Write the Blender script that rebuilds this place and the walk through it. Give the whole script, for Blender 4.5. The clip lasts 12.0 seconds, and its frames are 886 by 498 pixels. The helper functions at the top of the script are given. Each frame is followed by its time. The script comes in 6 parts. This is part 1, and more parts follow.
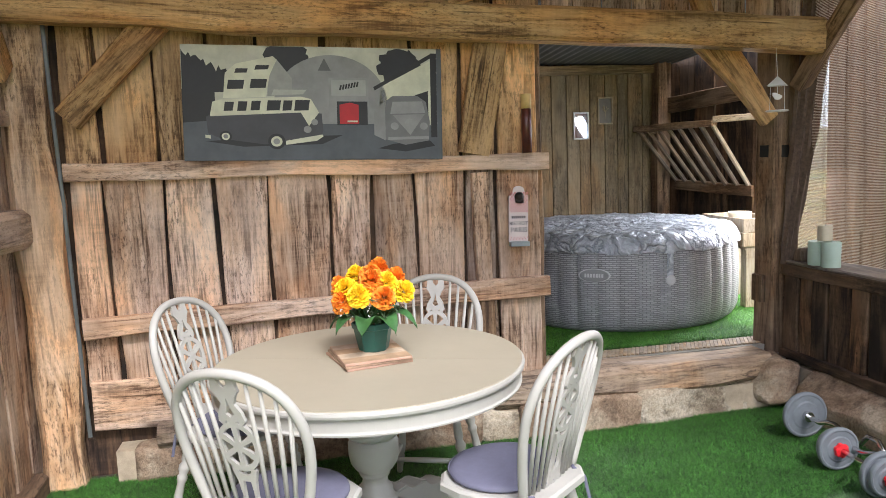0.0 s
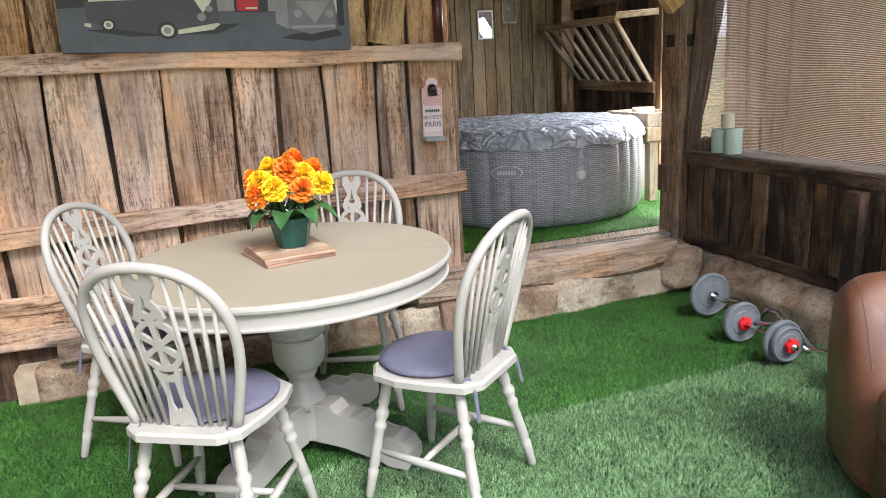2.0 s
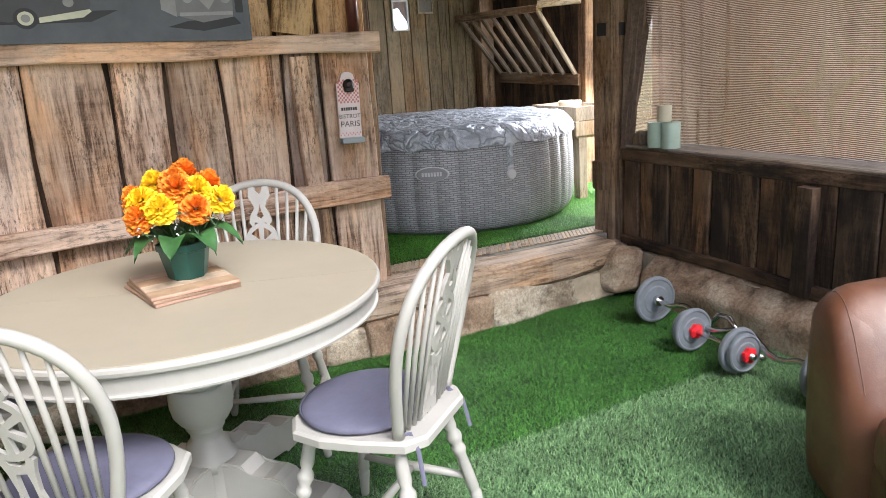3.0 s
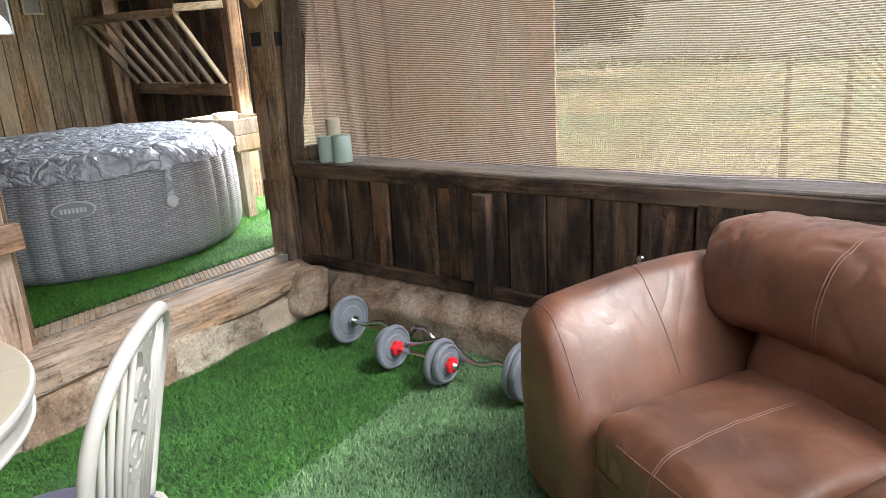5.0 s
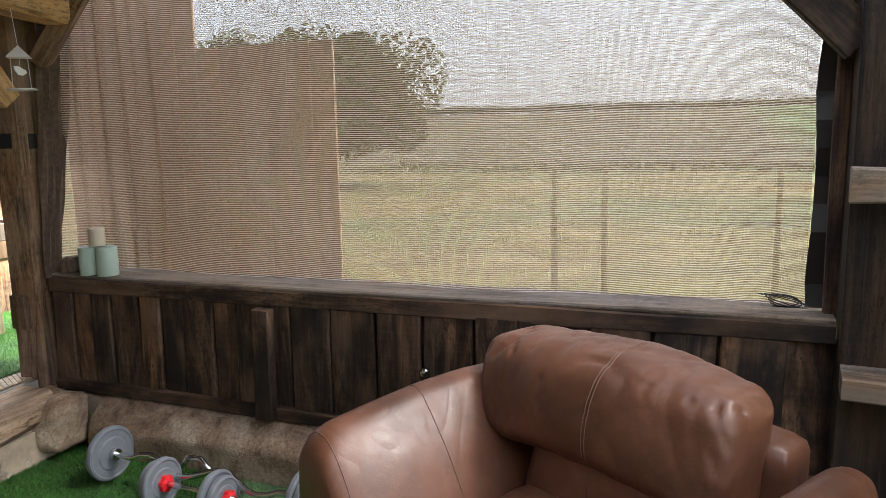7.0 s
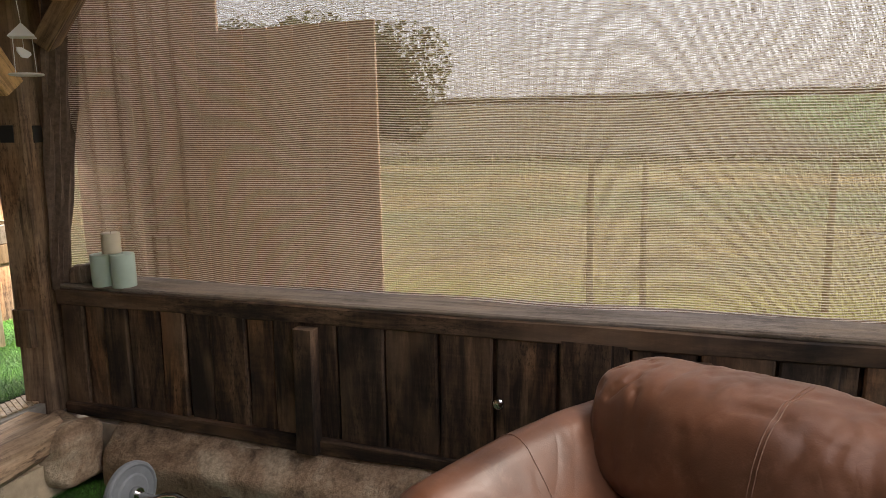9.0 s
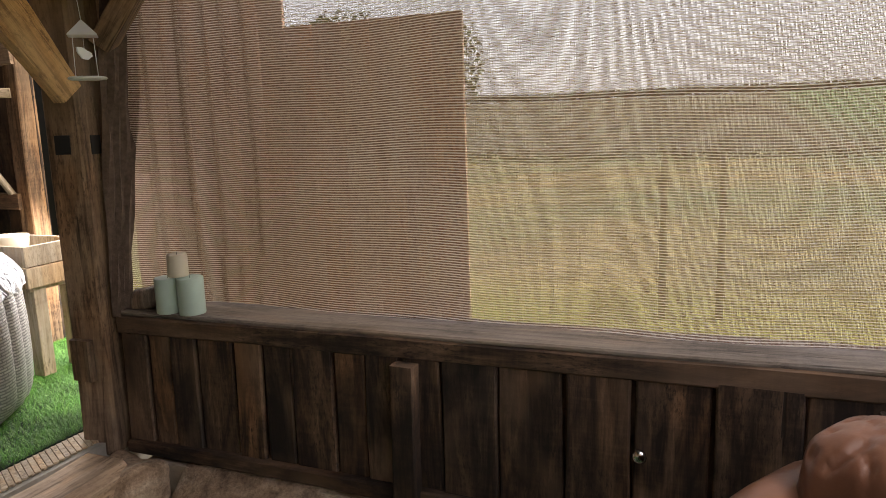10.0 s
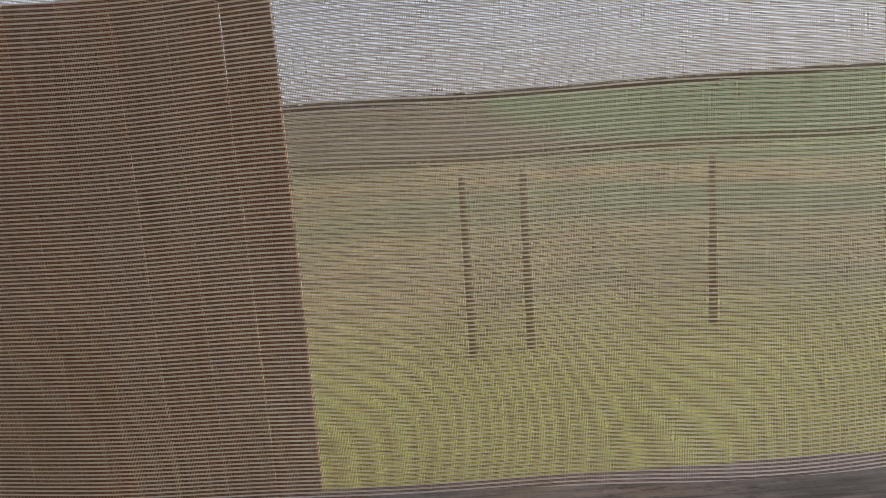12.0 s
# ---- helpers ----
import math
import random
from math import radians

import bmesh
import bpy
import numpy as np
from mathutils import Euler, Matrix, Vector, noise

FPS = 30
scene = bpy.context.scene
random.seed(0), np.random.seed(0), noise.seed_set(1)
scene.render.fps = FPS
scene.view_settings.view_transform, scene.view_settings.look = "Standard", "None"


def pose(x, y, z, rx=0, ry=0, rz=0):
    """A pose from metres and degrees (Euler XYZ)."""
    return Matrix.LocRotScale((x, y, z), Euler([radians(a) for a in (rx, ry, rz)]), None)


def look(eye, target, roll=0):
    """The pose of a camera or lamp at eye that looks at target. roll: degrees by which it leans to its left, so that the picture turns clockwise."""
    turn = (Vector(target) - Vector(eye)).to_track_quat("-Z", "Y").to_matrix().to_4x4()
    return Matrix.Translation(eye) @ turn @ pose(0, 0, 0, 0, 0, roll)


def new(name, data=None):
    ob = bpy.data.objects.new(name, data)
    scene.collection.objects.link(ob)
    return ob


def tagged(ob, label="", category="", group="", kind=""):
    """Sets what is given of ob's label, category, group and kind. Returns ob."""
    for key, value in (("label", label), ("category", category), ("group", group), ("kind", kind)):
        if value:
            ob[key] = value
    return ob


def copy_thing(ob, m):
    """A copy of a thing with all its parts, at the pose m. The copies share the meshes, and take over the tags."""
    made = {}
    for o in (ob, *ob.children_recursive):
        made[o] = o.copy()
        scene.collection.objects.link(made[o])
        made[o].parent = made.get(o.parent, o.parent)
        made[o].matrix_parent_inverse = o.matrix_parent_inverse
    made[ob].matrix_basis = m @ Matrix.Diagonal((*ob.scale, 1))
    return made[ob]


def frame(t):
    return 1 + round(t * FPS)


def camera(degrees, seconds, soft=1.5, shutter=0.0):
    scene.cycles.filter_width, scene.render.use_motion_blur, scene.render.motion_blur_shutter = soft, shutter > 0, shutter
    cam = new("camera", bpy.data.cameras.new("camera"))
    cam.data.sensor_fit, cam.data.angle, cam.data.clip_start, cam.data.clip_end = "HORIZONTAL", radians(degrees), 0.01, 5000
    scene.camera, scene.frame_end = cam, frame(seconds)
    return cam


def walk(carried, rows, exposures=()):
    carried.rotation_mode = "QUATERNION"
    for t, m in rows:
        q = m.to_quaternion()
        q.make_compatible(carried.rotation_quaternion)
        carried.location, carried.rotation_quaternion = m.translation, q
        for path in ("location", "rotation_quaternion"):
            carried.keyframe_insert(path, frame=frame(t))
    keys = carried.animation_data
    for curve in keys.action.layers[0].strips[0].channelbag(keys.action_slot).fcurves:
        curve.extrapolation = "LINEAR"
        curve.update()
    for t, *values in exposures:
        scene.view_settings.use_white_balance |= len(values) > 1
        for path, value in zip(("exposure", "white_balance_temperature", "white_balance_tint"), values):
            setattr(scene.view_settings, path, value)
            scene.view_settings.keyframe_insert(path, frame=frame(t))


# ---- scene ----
cam = camera(62.4, 12.0, soft=0.85)
PATH = [
    (0, (0.542, 0.126, 1.493), (0.92, 2.074, 1.243), -2.3),
    (0.5, (0.522, 0.128, 1.451), (0.93, 2.061, 1.141), -2.4),
    (1, (0.497, 0.147, 1.411), (0.966, 2.053, 1.029), -2.8),
    (1.5, (0.489, 0.196, 1.38), (1.035, 2.07, 0.944), -3.0),
    (2, (0.475, 0.222, 1.372), (1.094, 2.062, 0.892), -3.3),
    (2.5, (0.501, 0.34, 1.367), (1.194, 2.149, 0.87), -3.8),
    (2.7, (0.535, 0.449, 1.358), (1.269, 2.241, 0.86), -3.9),
    (4.3, (0.66, 0.889, 1.396), (1.973, 2.294, 0.846), -3.9),
    (4.5, (0.651, 0.884, 1.402), (2.023, 2.232, 0.855), -4.1),
    (5, (0.658, 0.897, 1.428), (2.178, 2.066, 0.859), -3.8),
    (5.5, (0.686, 0.896, 1.426), (2.328, 1.897, 0.877), -3.0),
    (6, (0.733, 0.893, 1.416), (2.464, 1.769, 0.93), -2.1),
    (6.5, (0.744, 0.883, 1.442), (2.545, 1.657, 1.047), -1.4),
    (7, (0.749, 0.884, 1.471), (2.591, 1.591, 1.143), -1.2),
    (7.2, (0.751, 0.881, 1.444), (2.603, 1.575, 1.152), -1.2),
    (8.8, (1.025, 1.171, 1.456), (2.872, 1.859, 1.115), -1.9),
    (9, (1.039, 1.284, 1.477), (2.88, 1.981, 1.125), -1.2),
    (9.5, (1.125, 1.472, 1.487), (2.935, 2.251, 1.146), -2.2),
    (10, (1.272, 1.695, 1.502), (3.089, 2.453, 1.148), -2.0),
    (10.5, (1.517, 1.851, 1.502), (3.327, 2.625, 1.148), -2.9),
    (11, (1.669, 2.096, 1.534), (3.539, 2.713, 1.182), -2.8),
    (11.5, (1.946, 2.279, 1.521), (3.881, 2.626, 1.153), -2.7),
    (12, (2.16, 2.34, 1.56), (4.126, 2.38, 1.2), -4.2),
]
walk(cam, [(t, look(eye, target, roll)) for t, eye, target, roll in PATH],
     [(0.0, 1.85, 6100, 13), (2.7, 1.9, 6100, 13), (5.0, 2.05, 6100, 11), (6.0, 1.8, 6250, 11), (7.2, 1.45, 6300, 12), (9.0, 1.2, 7100, 16), (11.0, 1.15, 7000, 17), (12.0, 0.7, 6200, 14)])

world = bpy.data.worlds.new("sky_light")
scene.world = world
world.use_nodes = True
sky = world.node_tree.nodes.new("ShaderNodeTexSky")
sky.sky_type, sky.sun_disc = "NISHITA", False
sky.sun_elevation, sky.sun_rotation = radians(50), radians(169)
sky.dust_density, sky.air_density, sky.ozone_density = 3.0, 1.0, 1.0
back = world.node_tree.nodes["Background"]
soften = world.node_tree.nodes.new("ShaderNodeMix")
soften.data_type = "RGBA"
soften.inputs["Factor"].default_value = 0.65
soften.inputs["B"].default_value = (7.0, 7.2, 7.6, 1)
world.node_tree.links.new(sky.outputs["Color"], soften.inputs["A"])
world.node_tree.links.new(soften.outputs["Result"], back.inputs["Color"])
back.inputs["Strength"].default_value = 0.13
sun = new("sun", bpy.data.lights.new("sun", "SUN"))
sun.data.energy, sun.data.angle, sun.data.color = 1.5, radians(20), (1.0, 0.95, 0.88)
sun.matrix_world = look((1.6, -8.5, 10.2), (0, 0, 0))

bay_light = new("bay_opening_light", bpy.data.lights.new("bay_opening_light", "AREA"))
bay_light.data.shape, bay_light.data.size, bay_light.data.size_y, bay_light.data.energy = "RECTANGLE", 0.55, 1.5, 15
bay_light.matrix_world = look((4.16, 4.95, 1.25), (3.0, 4.75, 0.5))

# ---- helpers of this place ----
GRASS_Z, WALL_Y, SIDE_X, SILL_Z, SPA_Z = 0.0, 3.84, 3.30, 0.81, 0.31


def thing(name, at, label, category, group="", turn=0.0):
    ob = new(name)
    ob.matrix_world = pose(*at, 0, 0, turn)
    ob.empty_display_size = 0.1
    return tagged(ob, label, category, group)


def to_mesh(name, bm, mat, smooth=False):
    me = bpy.data.meshes.new(name)
    bm.normal_update()
    bm.to_mesh(me)
    bm.free()
    if mat:
        me.materials.append(mat)
    if smooth:
        me.polygons.foreach_set("use_smooth", [True] * len(me.polygons))
    return me


def part(name, bm, mat, parent=None, label="", smooth=False, at=None):
    ob = new(name, to_mesh(name, bm, mat, smooth))
    if at is not None:
        ob.matrix_basis = at
    ob.parent = parent
    return tagged(ob, label)


def fast_mesh(name, verts, faces, mat):
    """verts n x 3, faces m x k, as arrays."""
    me = bpy.data.meshes.new(name)
    n, (m, k) = len(verts), faces.shape
    me.vertices.add(n)
    me.vertices.foreach_set("co", np.asarray(verts, dtype=np.float32).ravel())
    me.loops.add(m * k)
    me.loops.foreach_set("vertex_index", np.asarray(faces, dtype=np.int32).ravel())
    me.polygons.add(m)
    me.polygons.foreach_set("loop_start", np.arange(0, m * k, k, dtype=np.int32))
    me.polygons.foreach_set("loop_total", np.full(m, k, dtype=np.int32))
    me.update(calc_edges=True)
    me.materials.append(mat)
    return me


def box(bm, x0, x1, y0, y1, z0, z1, bevel=0.0, m=None):
    r = bmesh.ops.create_cube(bm, size=1.0, matrix=Matrix.Translation(((x0 + x1) / 2, (y0 + y1) / 2, (z0 + z1) / 2)) @ Matrix.Diagonal((abs(x1 - x0), abs(y1 - y0), abs(z1 - z0), 1)))
    if bevel:
        edges = list({e for v in r["verts"] for e in v.link_edges})
        made = bmesh.ops.bevel(bm, geom=edges, offset=bevel, segments=2, affect="EDGES", profile=0.5)
        verts = list({v for f in made["faces"] for v in f.verts} | {v for v in r["verts"] if v.is_valid})
    else:
        verts = r["verts"]
    if m is not None:
        bmesh.ops.transform(bm, matrix=m, verts=verts)
    return verts


def lathe(bm, profile, seg=24, m=None, cap=True, wave=None):
    """profile: (radius, height) from low to high."""
    rings = []
    for r, z in profile:
        ring = []
        for i in range(seg):
            a = 2 * math.pi * i / seg
            rr = r * (wave(a, z) if wave else 1)
            p = Vector((rr * math.cos(a), rr * math.sin(a), z))
            ring.append(bm.verts.new(m @ p if m is not None else p))
        rings.append(ring)
    for a, b in zip(rings, rings[1:]):
        for i in range(seg):
            bm.faces.new((a[i], a[(i + 1) % seg], b[(i + 1) % seg], b[i]))
    if cap:
        bm.faces.new(list(reversed(rings[0])))
        bm.faces.new(rings[-1])
    return bm


def tube(bm, points, radius, seg=10, flat=1.0, closed=False):
    """A tube along points; radius a number or one for each point; flat squashes it sideways."""
    pts = [Vector(p) for p in points]
    rings, n = [], len(pts)
    side = None
    for i, p in enumerate(pts):
        t = (pts[(i + 1) % n if closed else min(i + 1, n - 1)] - pts[(i - 1) % n if closed else max(i - 1, 0)]).normalized()
        if side is None:
            side = t.orthogonal().normalized()
        side = (side - t * side.dot(t)).normalized()
        up = t.cross(side)
        r = radius[i] if hasattr(radius, "__len__") else radius
        rings.append([bm.verts.new(p + side * r * math.cos(a) + up * r * flat * math.sin(a)) for a in [2 * math.pi * k / seg for k in range(seg)]])
    pairs = list(zip(rings, rings[1:])) + ([(rings[-1], rings[0])] if closed else [])
    for a, b in pairs:
        for k in range(seg):
            bm.faces.new((a[k], a[(k + 1) % seg], b[(k + 1) % seg], b[k]))
    if not closed:
        bm.faces.new(list(reversed(rings[0])))
        bm.faces.new(rings[-1])


def rod(bm, p0, p1, r, seg=10):
    tube(bm, [p0, Vector(p0).lerp(Vector(p1), 0.5), p1], r, seg)


def prism(bm, outline, y0, y1, m=None):
    """A closed outline in x and z, given thickness in y."""
    a = [bm.verts.new((x, y0, z)) for x, z in outline]
    b = [bm.verts.new((x, y1, z)) for x, z in outline]
    n = len(a)
    bm.faces.new(a)
    bm.faces.new(list(reversed(b)))
    for i in range(n):
        bm.faces.new((a[i], b[i], b[(i + 1) % n], a[(i + 1) % n]))
    if m is not None:
        bmesh.ops.transform(bm, matrix=m, verts=a + b)


def along(p0, p1, wide):
    """The pose of a timber from p0 to p1: z along it, x nearest to wide."""
    z = (Vector(p1) - Vector(p0)).normalized()
    x = Vector(wide)
    x = (x - z * x.dot(z)).normalized()
    y = z.cross(x)
    m = Matrix((x, y, z)).transposed().to_4x4()
    m.translation = Vector(p0)
    return m


def timber_mesh(length, w, t, seed, wob=0.006, seg=8, bev=0.006, taper=0.0, face=0.0015):
    bm = bmesh.new()
    rings = []
    b = min(bev, w * 0.3, t * 0.3)
    for i in range(seg + 1):
        z = length * i / seg
        e0 = wob * noise.noise(Vector((z * 2.3, seed * 7.1, 0.3))) * 2
        e1 = wob * noise.noise(Vector((z * 2.3, seed * 7.1, 9.3))) * 2
        f = face * noise.noise(Vector((z * 1.7, seed * 3.1, 5.5))) * 4
        k = taper * (i / seg - 0.5)
        x0, x1, y0, y1 = -w / 2 + e0 + k, w / 2 + e1 - k, -t / 2 + f, t / 2 + f
        rings.append([bm.verts.new(p) for p in ((x0 + b, y0, z), (x1 - b, y0, z), (x1, y0 + b, z), (x1, y1 - b, z), (x1 - b, y1, z), (x0 + b, y1, z), (x0, y1 - b, z), (x0, y0 + b, z))])
    for a, c in zip(rings, rings[1:]):
        for i in range(8):
            bm.faces.new((a[i], a[(i + 1) % 8], c[(i + 1) % 8], c[i]))
    bm.faces.new(list(reversed(rings[0])))
    bm.faces.new(rings[-1])
    return bm


def timber(name, p0, p1, w, t, mat, wide, parent=None, label="", seed=None, **kw):
    timber.count += 1
    bm = timber_mesh((Vector(p1) - Vector(p0)).length, w, t, seed or timber.count, **kw)
    return part(name, bm, mat, parent, label, at=along(p0, p1, wide))


timber.count = 0


# ---- materials ----
def nodes_of(name, rough=0.6, metal=0.0):
    mat = bpy.data.materials.new(name)
    mat.use_nodes = True
    nt = mat.node_tree
    p = nt.nodes["Principled BSDF"]
    p.inputs["Roughness"].default_value, p.inputs["Metallic"].default_value = rough, metal
    return mat, nt, p


def link(nt, a, b):
    nt.links.new(a, b)


def noise_node(nt, vec, scale, detail=4.0, rough=0.6, dist=0.0):
    n = nt.nodes.new("ShaderNodeTexNoise")
    n.inputs["Scale"].default_value, n.inputs["Detail"].default_value, n.inputs["Roughness"].default_value, n.inputs["Distortion"].default_value = scale, detail, rough, dist
    link(nt, vec, n.inputs["Vector"])
    return n.outputs["Fac"]


def ramp(nt, fac, stops):
    r = nt.nodes.new("ShaderNodeValToRGB")
    while len(r.color_ramp.elements) < len(stops):
        r.color_ramp.elements.new(0.5)
    for e, (pos, col) in zip(r.color_ramp.elements, stops):
        e.position = pos
        e.color = (*col, 1) if len(col) == 3 else col
    link(nt, fac, r.inputs["Fac"])
    return r.outputs["Color"]


def mix(nt, fac, a, b, mode="MIX"):
    m = nt.nodes.new("ShaderNodeMix")
    m.data_type, m.blend_type = "RGBA", mode
    for sock, v in ((m.inputs["Factor"], fac), (m.inputs["A"], a), (m.inputs["B"], b)):
        if hasattr(v, "is_linked"):
            link(nt, v, sock)
        elif isinstance(v, (int, float)):
            sock.default_value = v
        else:
            sock.default_value = (*v, 1)
    return m.outputs["Result"]


def coords(nt, scale=(1, 1, 1), shuffle=True):
    tc = nt.nodes.new("ShaderNodeTexCoord")
    mp = nt.nodes.new("ShaderNodeMapping")
    mp.inputs["Scale"].default_value = scale
    vec = tc.outputs["Object"]
    if shuffle:
        info = nt.nodes.new("ShaderNodeObjectInfo")
        mul = nt.nodes.new("ShaderNodeMath")
        mul.operation = "MULTIPLY"
        mul.inputs[1].default_value = 37.0
        link(nt, info.outputs["Random"], mul.inputs[0])
        add = nt.nodes.new("ShaderNodeVectorMath")
        link(nt, vec, add.inputs[0])
        link(nt, mul.outputs[0], add.inputs[1])
        vec = add.outputs["Vector"]
    link(nt, vec, mp.inputs["Vector"])
    return mp.outputs["Vector"]


def bump(nt, p, height, strength=0.3, distance=0.01):
    b = nt.nodes.new("ShaderNodeBump")
    b.inputs["Strength"].default_value, b.inputs["Distance"].default_value = strength, distance
    link(nt, height, b.inputs["Height"])
    link(nt, b.outputs["Normal"], p.inputs["Normal"])


def wood(name, dark, mid, light, stain=(0.05, 0.035, 0.025), stain_at=0.62, rough=0.78, grain=1.0, vary=0.5, relief=0.5):
    """Sawn timber, its grain along the piece's own z."""
    mat, nt, p = nodes_of(name, rough)
    v = coords(nt, (38 * grain, 38 * grain, 1.7))
    fine = noise_node(nt, v, 1.6, 9, 0.72, 0.6)
    v2 = coords(nt, (7 * grain, 7 * grain, 0.8))
    broad = noise_node(nt, v2, 1.0, 3, 0.55, 1.2)
    rings = nt.nodes.new("ShaderNodeMath")
    rings.operation = "MULTIPLY"
    rings.inputs[1].default_value = 9.0
    link(nt, broad, rings.inputs[0])
    frac = nt.nodes.new("ShaderNodeMath")
    frac.operation = "PINGPONG"
    frac.inputs[1].default_value = 1.0
    link(nt, rings.outputs[0], frac.inputs[0])
    g = mix(nt, 0.2, fine, frac.outputs[0])
    saw = noise_node(nt, coords(nt, (3, 3, 55)), 1.0, 4, 0.7)
    g = mix(nt, 0.16, g, saw)
    col = ramp(nt, g, [(0.38, dark), (0.48, mid), (0.66, light)])
    crack = noise_node(nt, coords(nt, (48 * grain, 48 * grain, 1.7)), 1.0, 3, 0.55, 0.3)
    crack = ramp(nt, crack, [(0.29, (0.85, 0.85, 0.85)), (0.36, (0, 0, 0))])
    col = mix(nt, crack, col, tuple(c * 0.4 for c in dark))
    blot = noise_node(nt, coords(nt, (2.6, 2.6, 1.1)), 1.3, 6, 0.68, 0.4)
    col = mix(nt, ramp(nt, blot, [(stain_at - 0.14, (0, 0, 0)), (stain_at + 0.16, (1, 1, 1))]), col, stain, "MIX")
    where = ramp(nt, noise_node(nt, coords(nt, (3.1, 3.1, 1.6)), 1.0, 4, 0.6, 0.8), [(0.38, (0.15, 0.15, 0.15)), (0.56, (1, 1, 1))])
    speck = ramp(nt, noise_node(nt, coords(nt, (40, 40, 11)), 2.4, 6, 0.75), [(0.5, (0, 0, 0)), (0.62, (0.8, 0.8, 0.8))])
    col = mix(nt, mix(nt, 1.0, speck, where, "MULTIPLY"), col, tuple(c * 0.45 for c in dark))
    worn = ramp(nt, noise_node(nt, coords(nt, (2.2, 2.2, 1.4)), 1.0, 3, 0.55, 0.5), [(0.5, (0, 0, 0)), (0.66, (0.42, 0.42, 0.42))])
    col = mix(nt, worn, col, tuple(min(1.0, c * 1.12 + 0.02) for c in light))
    vor = nt.nodes.new("ShaderNodeTexVoronoi")
    vor.inputs["Scale"].default_value = 1.0
    link(nt, coords(nt, (3.4, 3.4, 1.3)), vor.inputs["Vector"])
    knot = ramp(nt, vor.outputs["Distance"], [(0.02, (0.85, 0.85, 0.85)), (0.1, (0.2, 0.2, 0.2)), (0.2, (0, 0, 0))])
    col = mix(nt, knot, col, tuple(c * 0.35 for c in dark))
    hue = noise_node(nt, coords(nt, (4, 4, 1.3)), 1.0, 3, 0.6, 0.5)
    col = mix(nt, 1.0, col, ramp(nt, hue, [(0.36, (1.08, 0.9, 0.72)), (0.48, (0.95, 0.92, 0.88)), (0.64, (0.86, 0.88, 0.94))]), "MULTIPLY")
    info = nt.nodes.new("ShaderNodeObjectInfo")
    tone = ramp(nt, info.outputs["Random"], [(0.0, (1 - 0.42 * vary,) * 3), (0.5, (1.0, 0.95, 0.9)), (1.0, (1 + 0.35 * vary, 1 + 0.3 * vary, 1 + 0.25 * vary))])
    col = mix(nt, 1.0, col, tone, "MULTIPLY")
    link(nt, col, p.inputs["Base Color"])
    bump(nt, p, mix(nt, 0.5, mix(nt, 0.3, g, blot), mix(nt, 1.0, (1.0, 1.0, 1.0), crack, "DIFFERENCE")), relief, 0.009)
    return mat


def plain(name, color, rough=0.5, metal=0.0, var=0.12, scale=8.0, relief=0.05, coat=0.0):
    mat, nt, p = nodes_of(name, rough, metal)
    v = coords(nt, (1, 1, 1))
    n = noise_node(nt, v, scale, 6, 0.65)
    fine = noise_node(nt, v, scale * 14, 3, 0.6)
    c0 = tuple(max(0, c * (1 - var)) for c in color)
    c1 = tuple(min(1, c * (1 + var)) for c in color)
    link(nt, ramp(nt, n, [(0.3, c0), (0.7, c1)]), p.inputs["Base Color"])
    if coat:
        p.inputs["Coat Weight"].default_value = coat
    bump(nt, p, mix(nt, 0.5, n, fine), relief, 0.004)
    return mat


oak = wood("old_oak_boards", (0.12, 0.068, 0.042), (0.6, 0.435, 0.32), (0.86, 0.71, 0.58), stain=(0.31, 0.195, 0.13), stain_at=0.55, relief=0.8, vary=0.85)
oak_upper = wood("yellow_oak_boards", (0.16, 0.08, 0.03), (0.64, 0.42, 0.21), (0.85, 0.6, 0.34), stain=(0.26, 0.15, 0.07), stain_at=0.56, relief=0.7)
oak_warm = wood("warm_oak_timber", (0.16, 0.085, 0.03), (0.48, 0.3, 0.13), (0.68, 0.46, 0.23), stain=(0.26, 0.15, 0.065), vary=0.35, relief=0.7)
oak_dark = wood("dark_oak_boards", (0.02, 0.011, 0.007), (0.1, 0.058, 0.034), (0.29, 0.185, 0.115), stain=(0.01, 0.006, 0.005), stain_at=0.48, rough=0.8, grain=0.55)
# near-black copy of the oak: the far bay's shade is put into its colour
oak_shaded = wood("shaded_oak", (0.008, 0.005, 0.004), (0.028, 0.018, 0.012), (0.07, 0.045, 0.029), stain=(0.01, 0.007, 0.005), rough=0.9)
oak_post = wood("old_oak_post", (0.1, 0.06, 0.036), (0.26, 0.17, 0.105), (0.44, 0.31, 0.2), stain=(0.07, 0.045, 0.028), stain_at=0.55, rough=0.85)
bark = wood("barky_oak_post", (0.16, 0.09, 0.05), (0.52, 0.35, 0.21), (0.74, 0.56, 0.4), stain=(0.14, 0.085, 0.055), relief=1.0, grain=0.7)
grey_wood = wood("silvered_sill_wood", (0.1, 0.085, 0.07), (0.2, 0.165, 0.135), (0.33, 0.28, 0.235), stain=(0.1, 0.078, 0.062), stain_at=0.66)
pine = wood("pale_pine_boards", (0.13, 0.095, 0.05), (0.22, 0.165, 0.095), (0.32, 0.25, 0.15), stain=(0.1, 0.07, 0.038), stain_at=0.66, vary=0.25, relief=0.25)
pale_wood = wood("bleached_new_timber", (0.3, 0.235, 0.16), (0.44, 0.37, 0.27), (0.55, 0.48, 0.38), stain=(0.45, 0.35, 0.22), vary=0.15, relief=0.2)
